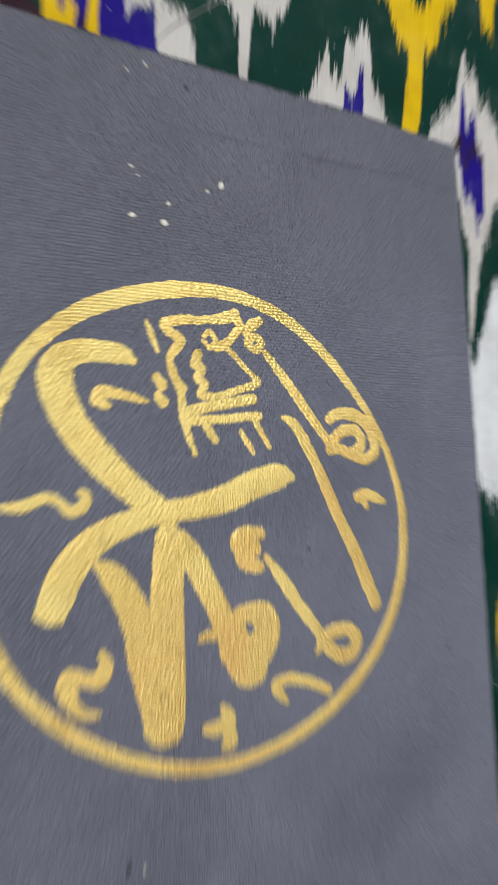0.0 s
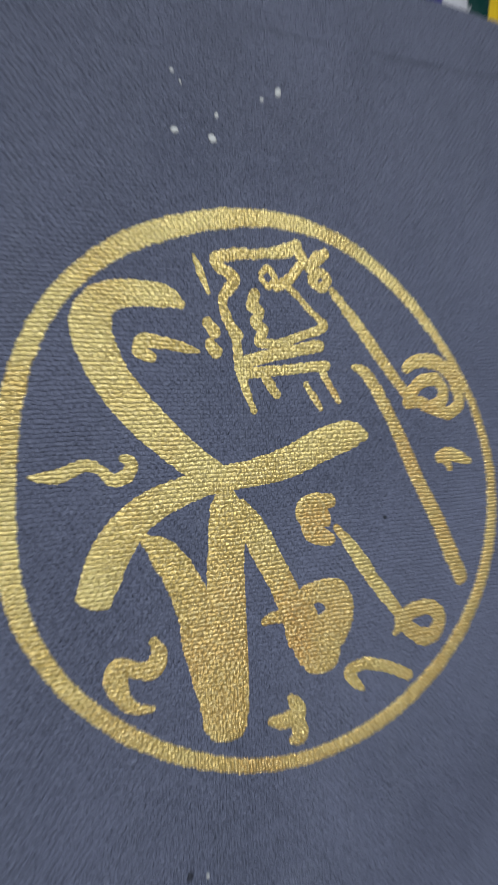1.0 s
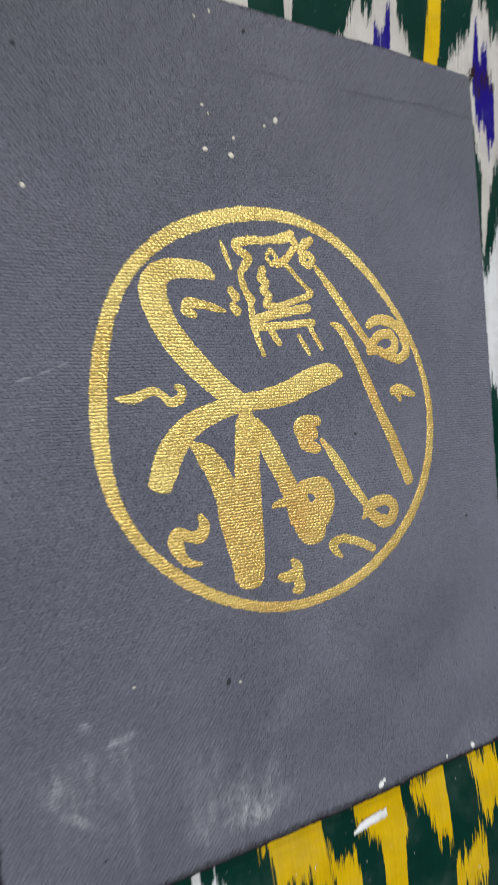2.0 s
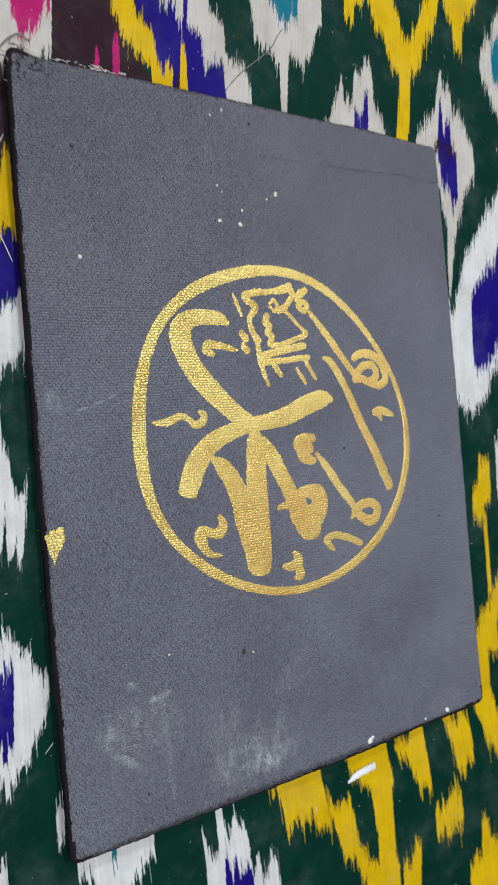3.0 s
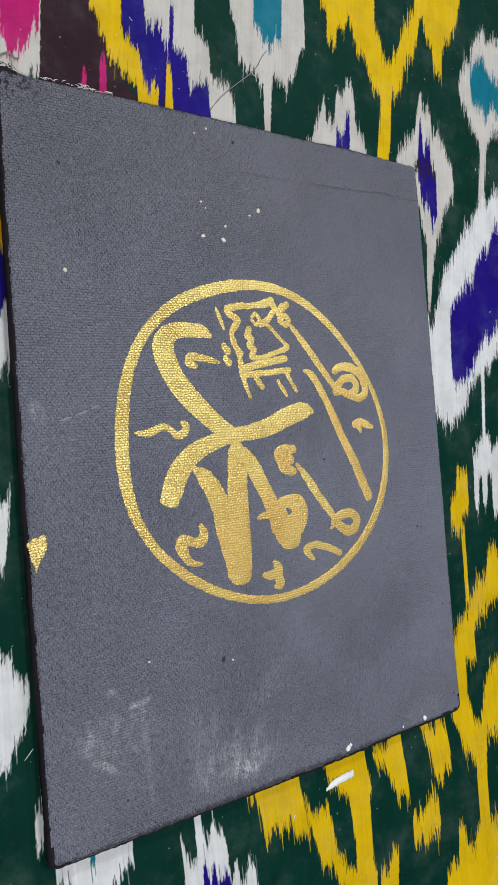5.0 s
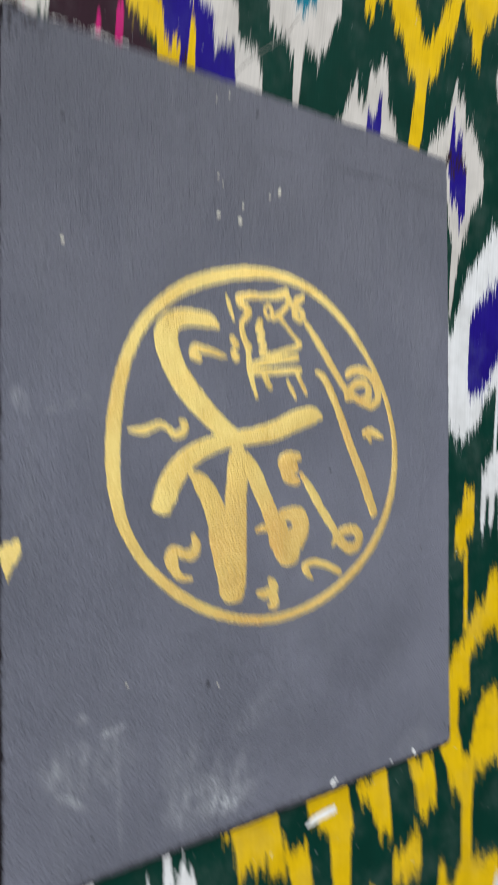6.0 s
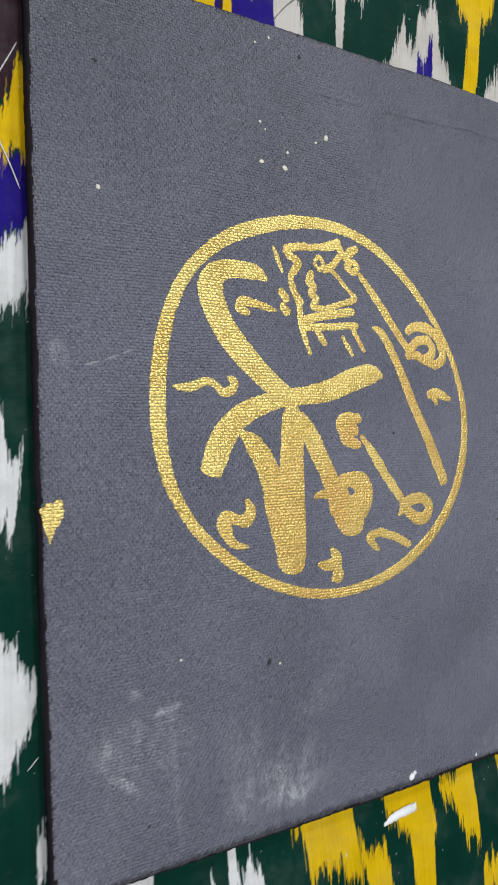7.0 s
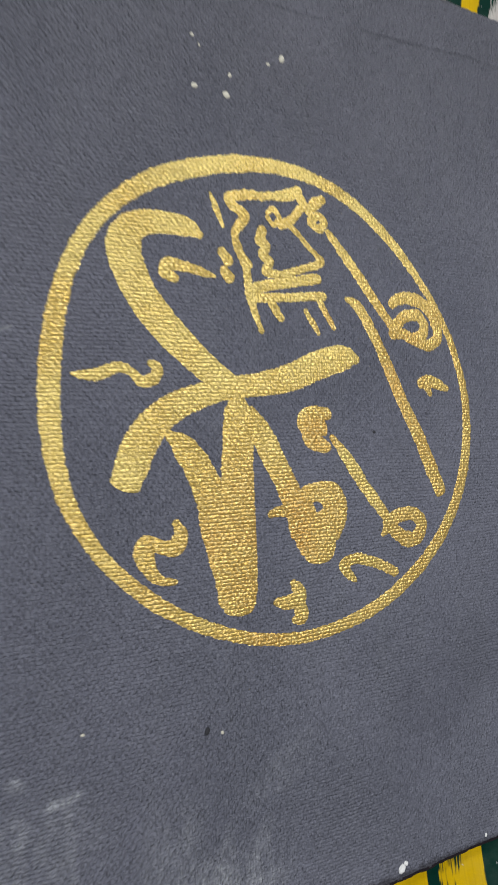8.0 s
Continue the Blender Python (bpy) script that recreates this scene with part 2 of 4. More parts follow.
def cloth_material():
    mat, tree, bsdf = material("ikat_cotton", rough=0.55)
    where = node(tree, "ShaderNodeTexCoord").outputs["Object"]
    dyed_node = node(tree, "ShaderNodeVertexColor")
    dyed_node.layer_name = "dye"
    dyed = dyed_node.outputs[0]
    yarn = noise_of(tree, node(tree, "ShaderNodeMapping", {0: where, 2: (0, 0, 0.05), 3: (1800.0, 60.0, 1.0)}).outputs[0], 1.0, 2.0)
    broad = noise_of(tree, where, 14.0, 4.0, 0.6)
    col = mix(tree, ramp(tree, yarn, 0.3, 0.7, 0.0, 0.08), dyed, mix(tree, 1.0, dyed, (0.72, 0.72, 0.72), "MULTIPLY"))
    col = mix(tree, ramp(tree, broad, 0.35, 0.7, 0.0, 0.25), col, mix(tree, 1.0, col, (0.8, 0.79, 0.77), "MULTIPLY"))
    blot = noise_of(tree, where, 55.0, 4.0, 0.65)
    col = mix(tree, ramp(tree, blot, 0.38, 0.68, 0.0, 0.6), col, mix(tree, 1.0, col, (0.78, 0.77, 0.76), "MULTIPLY"))
    col = mix(tree, ramp(tree, noise_of(tree, where, 30.0, 5.0, 0.7), 0.45, 0.75, 0.0, 0.07), col, (0.30, 0.34, 0.32))
    dust = ramp(tree, noise_of(tree, where, 420.0, 1.0), 0.77, 0.82, 0.0, 0.35)
    col = mix(tree, dust, col, (0.6, 0.6, 0.58))
    tree.links.new(col, bsdf.inputs["Base Color"])
    bsdf.inputs["Specular IOR Level"].default_value = 0.03
    ribs = node(tree, "ShaderNodeTexWave", {"Vector": where, "Scale": 420.0, "Distortion": 1.5, "Detail": 2.0})
    ribs.bands_direction = "Y"
    bump = node(tree, "ShaderNodeBump", {"Strength": 0.18, "Distance": 0.00015, "Height": calc(tree, "ADD", ribs.outputs[1], yarn)})
    tree.links.new(bump.outputs[0], bsdf.inputs["Normal"])
    return mat


def plain_material(name, colour, rough, scale=8.0, depth=0.0004, metal=0.0):
    mat, tree, bsdf = material(name, colour, rough, metal)
    where = node(tree, "ShaderNodeTexCoord").outputs["Object"]
    n1, n2 = noise_of(tree, where, scale, 5.0), noise_of(tree, where, scale * 25, 3.0)
    dark = tuple(0.82 * c for c in colour)
    col = mix(tree, ramp(tree, n1, 0.35, 0.7), colour, dark)
    tree.links.new(mix(tree, ramp(tree, n2, 0.5, 0.8, 0.0, 0.4), col, dark), bsdf.inputs["Base Color"])
    bump = node(tree, "ShaderNodeBump", {"Strength": 0.4, "Distance": depth, "Height": n2})
    tree.links.new(bump.outputs[0], bsdf.inputs["Normal"])
    return mat


CANVAS, GOLD, CLOTH = canvas_material(), gold_material(), cloth_material()
# near black: grubby canvas plus the shadow along the edges, put into the colour
FOLD = plain_material("grubby_shaded_fold", (0.020, 0.016, 0.020), 0.8, 160.0, 0.0006)
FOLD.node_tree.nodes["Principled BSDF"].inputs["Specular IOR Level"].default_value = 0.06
PLASTER = plain_material("wall_plaster", (0.25, 0.25, 0.26), 0.85, 2.0, 0.002)
CEILING = plain_material("ceiling_paint", (0.45, 0.45, 0.45), 0.9, 2.0, 0.001)
BOARDS = plain_material("floor_carpet", (0.055, 0.026, 0.018), 0.9, 40.0, 0.002)
CARDBOARD = plain_material("brown_cardboard", (0.22, 0.13, 0.08), 0.85, 60.0)
IVORY = plain_material("ivory_paint", (0.64, 0.60, 0.49), 0.5, 300.0, 0.0001)
PIT = plain_material("dark_grit", (0.02, 0.02, 0.025), 0.7, 300.0, 0.0001)
PAPER = plain_material("white_paper", (0.82, 0.81, 0.79), 0.75, 120.0, 0.0001)
CHALK = plain_material("chalky_scratch", (0.23, 0.235, 0.255), 0.8, 300.0, 0.0001)
THREAD = plain_material("grey_thread", (0.22, 0.20, 0.18), 0.8, 300.0, 0.0001)
PALE = plain_material("pale_fibre", (0.62, 0.60, 0.57), 0.8, 300.0, 0.0001)
ENAMEL = plain_material("white_enamel", (0.8, 0.8, 0.8), 0.4, 20.0, 0.0001)


# ---- building helpers ----
def mesh_of(name, verts, faces, mat, smooth=True):
    me = bpy.data.meshes.new(name)
    me.from_pydata([tuple(v) for v in verts], [], faces)
    me.materials.append(mat)
    if smooth:
        me.polygons.foreach_set("use_smooth", [True] * len(me.polygons))
    me.update()
    return me


def part(name, me, parent, label=""):
    ob = new(name, me)
    ob.parent = parent
    return tagged(ob, label)


def box(name, lo, hi, mat, label, category="", kind="structure"):
    bm = bmesh.new()
    bmesh.ops.create_cube(bm, size=1.0)
    for v in bm.verts:
        v.co = Vector([lo[i] + (v.co[i] + 0.5) * (hi[i] - lo[i]) for i in range(3)])
    me = bpy.data.meshes.new(name)
    bm.to_mesh(me)
    bm.free()
    me.materials.append(mat)
    return tagged(new(name, me), label, category or name, kind=kind)


def spline(points, step):
    """Points along a smooth curve through the given ones, any number of columns."""
    p = np.array(points, float)
    p = np.vstack([2 * p[0] - p[1], p, 2 * p[-1] - p[-2]])
    out = []
    for a, b, c, d in zip(p, p[1:], p[2:], p[3:]):
        n = max(2, int(np.hypot(*(c - b)[:2]) / step))
        for i in range(n):
            s = i / n
            out.append(0.5 * (2 * b + (c - a) * s + (2 * a - 5 * b + 4 * c - d) * s * s + (3 * b - a - 3 * c + d) * s ** 3))
    out.append(p[-2])
    return np.array(out)


def tube(points, radius, mat, name, sides=5):
    """A thin round thread through points in metres."""
    line = [Vector(p) for p in spline(points, 0.002)]
    verts, faces = [], []
    for i, p in enumerate(line):
        way = (line[min(i + 1, len(line) - 1)] - line[max(i - 1, 0)]).normalized()
        side = way.cross(Vector((0, 0, 1))).normalized()
        up = side.cross(way)
        r = radius * (1 if 0 < i < len(line) - 1 else 0.3)
        verts += [p + r * (math.cos(2 * math.pi * k / sides) * side + math.sin(2 * math.pi * k / sides) * up) for k in range(sides)]
    for i in range(len(line) - 1):
        for k in range(sides):
            a, b = i * sides + k, i * sides + (k + 1) % sides
            faces.append((a, b, b + sides, a + sides))
    return mesh_of(name, verts, faces, mat)


# ---- the room ----
box("floor", (-3.3, -3.3, -0.12), (3.3, 3.3, -0.0112), BOARDS, "dark reddish brown carpet floor under the cloth")
box("wall_north", (-3.4, 3.3, -0.12), (3.4, 3.4, 2.5), PLASTER, "plain pale plaster wall")
box("wall_south", (-3.4, -3.4, -0.12), (3.4, -3.3, 2.5), PLASTER, "plain pale plaster wall")
box("wall_east", (3.3, -3.3, -0.12), (3.4, 3.3, 2.5), PLASTER, "plain pale plaster wall")
box("wall_west", (-3.4, -3.3, -0.12), (-3.3, 3.3, 2.5), PLASTER, "plain pale plaster wall")
box("ceiling", (-3.4, -3.4, 2.5), (3.4, 3.4, 2.6), CEILING, "plain white ceiling")

# an added housing for each unseen lamp
def added_ceiling_lamp(x, y):
    lamp_top = tagged(new("added_ceiling_lamp"), "unseen square white ceiling lamp with a slim frame, added to light the board", "lamp", "ceiling lamps")
    lamp_top.location = (x, y, 2.5)
    half, rim, low_z, high_z = LAMP_SIZE / 2, 0.03, -0.15, -0.002
    for name, lo, hi in (
        ("housing", (-half, -half, -0.13), (half, half, high_z)),
        ("frame", (-half - rim, -half - rim, low_z), (-half, half + rim, high_z)),
        ("frame", (half, -half - rim, low_z), (half + rim, half + rim, high_z)),
        ("frame", (-half, -half - rim, low_z), (half, -half, high_z)),
        ("frame", (-half, half, low_z), (half, half + rim, high_z)),
    ):
        ob = box(name, lo, hi, ENAMEL, "", kind="")
        del ob["category"]
        ob.parent = lamp_top


for at, watts in LAMPS:
    added_ceiling_lamp(at[0], at[1])

# ---- the cloth ----
DYES = {
    "green": (0.003, 0.029, 0.020), "white": (0.62, 0.615, 0.61), "cream": (0.50, 0.465, 0.425), "yellow": (0.62, 0.395, 0.004),
    "blue": (0.013, 0.006, 0.16), "teal": (0.008, 0.14, 0.20), "magenta": (0.42, 0.012, 0.13), "maroon": (0.028, 0.012, 0.018),
}
WARP = 0.06          # the warp leans this much against the panel's long side
X0, X1, Y0, Y1 = -300.0, 360.0, -470.0, 470.0
NX, NY = 1360, 660
rng = np.random.default_rng(7)


def runs(count, lo, hi):
    """A value for each warp thread, the same over short runs of threads."""
    out = np.zeros(count)
    i = 0
    while i < count:
        n = int(rng.integers(lo, hi + 1))
        out[i:i + n] = rng.normal()
        i += n
    return out


gx, gy = np.meshgrid(np.linspace(X0, X1, NX), np.linspace(Y0, Y1, NY))
thread_no = np.clip(((gx - WARP * gy - 0.00013 * gy ** 2 - X0 + 40) / (X1 - X0 + 80) * 1500).astype(int), 0, 1499)
slip = np.clip(2.1 * runs(1500, 3, 9) + 2.9 * runs(1500, 1, 2), -9, 9)[thread_no]
# the pattern turns back on itself past its repeat
fx = np.where(gx > 262, 524 - gx, np.where(gx < -186, -372 - gx, gx))
fy = np.where(gy > 375, 750 - gy, np.where(gy < -385, -770 - gy, gy))
late = np.clip(slip + 3.4 * runs(1500, 1, 1)[thread_no], -13, 13)
dips = []
for lag in (slip, late):
    ground = np.empty((NY, NX, 3))
    ground[:] = DYES["green"]
    dips.append((fx + WARP * lag, fy + lag, ground))


def dye(name, *outline):
    """Dyes the inside of an outline (millimetres); its ends along the warp run ragged from thread to thread."""
    o = np.array(outline, float)
    for px, py, tint in dips:
        near = (px >= o[:, 0].min()) & (px <= o[:, 0].max()) & (py >= o[:, 1].min()) & (py <= o[:, 1].max())
        x, y = px[near], py[near]
        inside = np.zeros(len(x), bool)
        for (ax, ay), (bx, by) in zip(o, np.roll(o, -1, 0)):
            if ay != by:
                inside ^= ((ay > y) != (by > y)) & (x < (bx - ax) * (y - ay) / (by - ay) + ax)
        target = tint[near]
        target[inside] = DYES[name]
        tint[near] = target


dye("cream", (-181, 265), (-119, 286), (-125, 208), (-130, 203), (-154, 183), (-187, 174))
dye("magenta", (-142, 278), (-119, 286), (-124, 231), (-129, 227), (-131, 220), (-135, 216), (-139, 213), (-142, 220), (-144, 224))
dye("maroon", (-119, 286), (-96, 294), (-91, 251), (-88, 234), (-79, 218), (-70, 204), (-67, 188), (-127, 177))
dye("maroon", (-186, 188), (-146, 197), (-151, 152), (-154, 140), (-190, 129))
dye("magenta", (-102, 214), (-99, 215), (-100, 198), (-104, 197))
dye("magenta", (-91, 220), (-87, 221), (-89, 194), (-93, 193))
dye("blue", (-74, 302), (-59, 307), (-62, 252), (-53, 250), (-48, 246), (-35, 239), (-36, 225), (-21, 218), (-21, 193), (-47, 188), (-57, 200), (-69, 231), (-76, 247))
dye("yellow", (-96, 294), (-72, 303), (-77, 245), (-72, 236), (-67, 231), (-63, 215), (-56, 212), (-56, 190), (-69, 188), (-69, 209), (-77, 219), (-88, 232), (-91, 241), (-95, 251))
dye("yellow", (-49, 230), (-46, 231), (-47, 195), (-53, 194))
dye("maroon", (-54, 212), (-51, 213), (-53, 194), (-56, 194))
dye("cream", (-59, 307), (-24, 319), (-29, 258), (-22, 247), (-18, 233), (-17, 231), (-8, 224), (-3, 214), (-3, 193), (-21, 193), (-21, 220), (-36, 225), (-35, 237), (-48, 244), (-62, 256))
dye("blue", (-45, 266), (-42, 266), (-45, 238), (-47, 238))
dye("cream", (1, 328), (60, 348), (58, 281), (57, 266), (51, 260), (47, 248), (40, 237), (32, 239), (27, 235), (22, 194), (18, 193), (20, 232), (14, 236), (6, 238), (2, 246), (2, 262), (-2, 272))
dye("teal", (22, 335), (46, 343), (37, 266), (30, 261), (23, 257), (22, 266), (15, 266))
dye("yellow", (75, 353), (73, 305), (79, 297), (77, 277), (85, 274), (87, 289), (98, 298), (102, 289), (104, 281), (111, 273), (116, 255), (122, 246), (125, 245), (121, 225), (115, 189), (125, 191), (132, 223), (135, 247), (146, 256), (150, 272), (155, 281), (163, 288), (166, 299), (171, 316), (177, 316), (179, 303), (183, 297), (183, 281), (192, 284), (194, 300), (204, 309), (214, 326), (221, 348), (228, 406))
dye("green", (132, 373), (177, 389), (166, 323), (154, 307), (149, 293), (141, 280), (134, 276), (129, 284), (125, 295), (124, 307))
dye("cream", (55, 204), (61, 214), (64, 220), (71, 237), (71, 220), (78, 219), (82, 242), (93, 250), (98, 249), (98, 231), (100, 221), (104, 212), (107, 196), (106, 176), (49, 168), (52, 199))
dye("blue", (80, 218), (88, 217), (92, 232), (93, 230), (91, 204), (87, 181), (75, 179))
dye("cream", (136, 203), (147, 218), (156, 226), (165, 256), (170, 252), (175, 247), (176, 229), (184, 237), (186, 227), (190, 214), (196, 204), (195, 186), (185, 173), (177, 159), (172, 150), (168, 134), (165, 123), (160, 95), (157, 95), (158, 114), (161, 140), (160, 157), (155, 169), (150, 190), (135, 188))
dye("blue", (163, 233), (166, 238), (165, 221), (173, 224), (172, 202), (177, 199), (175, 168), (172, 165), (168, 154), (167, 169), (161, 177), (157, 187), (158, 204))
dye("maroon", (155, 205), (177, 205), (178, 200), (154, 197))
dye("cream", (234, 317), (248, 328), (260, 324), (355, 345), (342, 260), (249, 243), (239, 236), (229, 181), (223, 183), (231, 230), (224, 243), (219, 255), (212, 263), (211, 279), (217, 292), (227, 301))
dye("teal", (227, 294), (235, 301), (248, 306), (252, 291), (266, 289), (262, 254), (249, 266), (240, 257), (227, 264), (225, 275))
dye("white", (336, 218), (240, 192), (227, 185), (215, 170), (198, 152), (185, 131), (173, 117), (165, 95), (159, 75), (154, 94), (148, 71), (141, 12), (159, 16), (168, 9), (170, 2), (178, 11), (189, 19), (194, 28), (199, 41), (216, 47), (225, 59), (316, 80))
dye("blue", (331, 181), (239, 164), (226, 146), (214, 134), (209, 122), (198, 114), (186, 103), (180, 89), (178, 63), (177, 45), (178, 37), (188, 41), (195, 39), (199, 50), (204, 56), (215, 68), (223, 77), (319, 100))
dye("white", (211, 54), (215, 54), (210, -4), (206, -13))
dye("white", (200, -10), (207, -4), (216, -9), (302, -14), (297, -48), (222, -41), (219, -61), (212, -61), (214, -38), (209, -36), (205, -60), (201, -58), (202, -35), (198, -35), (196, -59), (191, -57), (193, -30), (193, -17))
dye("yellow", (174, -28), (185, -28), (184, -58), (176, -63), (171, -78), (163, -72), (163, -57), (171, -45))
dye("yellow", (173, -69), (177, -70), (176, -130), (172, -129))
dye("yellow", (177, -126), (186, -114), (197, -110), (202, -93), (292, -81), (284, -138), (197, -134), (187, -141), (178, -148), (178, -172), (169, -173), (164, -170), (165, -207), (151, -203), (152, -170), (156, -147), (168, -139), (173, -136))
dye("yellow", (160, -167), (166, -171), (167, -201), (173, -217), (178, -219), (183, -203), (191, -179), (278, -175), (271, -225), (189, -231), (182, -233), (178, -257), (178, -304), (167, -300), (167, -248), (157, -234), (155, -221), (149, -202))
dye("yellow", (144, -284), (150, -290), (151, -299), (161, -303), (165, -293), (168, -288), (257, -319), (239, -440), (119, -383), (129, -315), (137, -310), (142, -304))
dye("white", (201, -333), (207, -318), (222, -308), (252, -304), (250, -350), (226, -349), (212, -346))
dye("yellow", (-32, -205), (-28, -196), (8, -197), (9, -219), (13, -229), (27, -235), (30, -247), (34, -265), (40, -275), (46, -279), (47, -305), (33, -343), (35, -286), (24, -270), (19, -267), (17, -257), (16, -249), (13, -242), (4, -241), (0, -247), (-2, -229), (-3, -230), (-5, -238), (-13, -233), (-17, -237), (-21, -242), (-22, -230), (-24, -214))
dye("yellow", (27, -206), (30, -193), (61, -194), (65, -230), (62, -243), (61, -273), (63, -293), (61, -356), (33, -343), (41, -288), (46, -285), (47, -268), (46, -242), (45, -232), (38, -226), (33, -217))
dye("yellow", (70, -205), (74, -205), (80, -215), (85, -211), (86, -195), (98, -197), (97, -224), (98, -236), (98, -250), (87, -248), (84, -240), (79, -226), (73, -219))
dye("yellow", (115, -197), (121, -197), (126, -210), (131, -214), (136, -199), (142, -209), (142, -234), (135, -244), (130, -250), (124, -245), (123, -232), (119, -217))
dye("yellow", (100, -258), (104, -266), (113, -263), (120, -253), (125, -261), (126, -278), (124, -285), (116, -284), (112, -290), (105, -282), (99, -284), (99, -268))
dye("yellow", (79, -280), (84, -282), (75, -363), (61, -356), (67, -287), (75, -288))
dye("white", (-153, -172), (-149, -174), (-150, -193), (-154, -193))
dye("white", (-145, -210), (-143, -191), (-103, -193), (-104, -217), (-112, -216), (-114, -229), (-116, -225), (-121, -235), (-124, -269), (-139, -262), (-137, -218), (-144, -216))
dye("teal", (-127, -201), (-124, -201), (-125, -214), (-127, -212))
dye("white", (-76, -213), (-73, -223), (-72, -230), (-67, -230), (-66, -203), (-62, -206), (-61, -216), (-58, -219), (-55, -213), (-52, -223), (-47, -229), (-48, -239), (-46, -246), (-44, -237), (-41, -240), (-41, -253), (-37, -251), (-35, -246), (-30, -249), (-29, -273), (-31, -313), (-82, -288), (-76, -241), (-76, -222))
dye("blue", (-64, -233), (-60, -239), (-57, -232), (-56, -246), (-53, -246), (-47, -249), (-47, -266), (-52, -303), (-69, -295))
dye("yellow", (-190, 129), (-156, 136), (-153, 154), (-150, 155), (-148, 123), (-149, 114), (-155, 116), (-159, 107), (-192, 102))
dye("blue", (-192, 102), (-157, 110), (-152, 114), (-146, 114), (-147, 88), (-153, 82), (-160, 76), (-194, 69))
dye("white", (-194, 70), (-161, 73), (-150, 83), (-146, 84), (-147, 53), (-156, 50), (-160, 46), (-164, 39), (-165, 7), (-163, 3), (-162, -1), (-162, -10), (-160, -13), (-158, -19), (-156, -20), (-154, -8), (-154, -13), (-159, -50), (-162, -49), (-161, -34), (-164, -49), (-167, -49), (-166, -25), (-170, -48), (-202, -46))
dye("white", (-204, -74), (-170, -84), (-167, -90), (-162, -93), (-160, -98), (-157, -104), (-154, -109), (-152, -115), (-152, -125), (-155, -130), (-158, -135), (-163, -145), (-168, -150), (-171, -155), (-177, -160), (-209, -154))
dye("blue", (-205, -93), (-168, -101), (-171, -139), (-177, -143), (-208, -136))
dye("white", (-197, -189), (-179, -197), (-179, -210), (-198, -215))

# each thread took the dye a little differently
share = rng.uniform(0.0, 0.75, 1500)[thread_no][..., None]
colour = dips[0][2] * (1 - share) + dips[1][2] * share
colour *= (1 + 0.03 * runs(1500, 1, 2)[thread_no])[..., None].clip(0.7, 1.25)

away = np.maximum(np.maximum(np.abs(gx) - 155, np.abs(gy) - 205), 0)
rise = np.clip(away / 45, 0, 1) ** 2
swell = 0.9 * np.sin(gx / 41 + gy / 95) + 0.7 * np.sin(gy / 53 - gx / 120 + 1.0)
sag = 4.4 * np.exp(-((gx + 156) / 20) ** 2) * (1 / (1 + np.exp((np.abs(gy) - 225) / 10)))
dip = 3.0 * np.exp(-((gy + 207) / 16) ** 2) / (1 + np.exp((np.abs(gx) - 170) / 10))
cz = CLOTH_Z * 1000 - 0.9 + rise * (0.9 + 0.55 * swell) - sag - dip
# the near selvedge: the cloth ends there in a low rolled lip
hem = -341.0 - 0.30 * np.maximum(gx - 150, 0) - 0.002 * np.maximum(gx - 200, 0) ** 2 + 1.5 * np.sin(gx / 17) + 0.8 * np.sin(gx / 6.3)
past = hem - gy
cz += 2.6 * np.exp(-((past + 7) / 5.0) ** 2) - 3.6 / (1 + np.exp(-(past + 1.5) / 1.2))
cz = np.maximum(cz, -10.9)
verts = np.stack([gx, gy, cz], -1).reshape(-1, 3) * MM
idx = np.arange(NX * NY).reshape(NY, NX)
quads = np.stack([idx[:-1, :-1], idx[:-1, 1:], idx[1:, 1:], idx[1:, :-1]], -1)
quads = quads[(past[1:, 1:] < 1.0)]
cloth_mesh = bpy.data.meshes.new("patterned_cloth")
cloth_mesh.vertices.add(len(verts))
cloth_mesh.vertices.foreach_set("co", verts.ravel())
cloth_mesh.loops.add(quads.size)
cloth_mesh.loops.foreach_set("vertex_index", quads.ravel().astype(np.int32))
cloth_mesh.polygons.add(len(quads))
cloth_mesh.polygons.foreach_set("loop_start", np.arange(0, quads.size, 4, dtype=np.int32))
cloth_mesh.polygons.foreach_set("use_smooth", np.ones(len(quads), bool))
layer = cloth_mesh.color_attributes.new("dye", "FLOAT_COLOR", "POINT")
layer.data.foreach_set("color", np.concatenate([colour, np.ones((NY, NX, 1))], -1).ravel().astype(np.float32))
cloth_mesh.materials.append(CLOTH)
cloth_mesh.update(calc_edges=True)
cloth_mesh.validate()
tagged(new("patterned_cloth", cloth_mesh), "cotton ikat cloth, green with white, yellow and blue motifs, laid flat", "cloth")

# ---- the canvas panel ----
canvas_board = tagged(new("canvas_board"), "grey painted canvas board with round gold brushwork emblem on cloth", "canvas board")
canvas_board.location = (0, 0, CLOTH_Z - 0.0002)
LIFT = -canvas_board.location[2]


def face_z(x, y):
    """Height of the panel's face over its own flat, in metres; x and y in millimetres."""
    z = 0.00018 * math.sin(x / 37 + 1) * math.cos(y / 51) + 0.0001 * noise.noise((x / 14, y / 14, 0))
    d = y - (169 + 0.028 * x)
    z += 0.00030 * math.exp(-(d / 1.6) ** 2) * min(1, max(0, (x + 20) / 30))
    return z


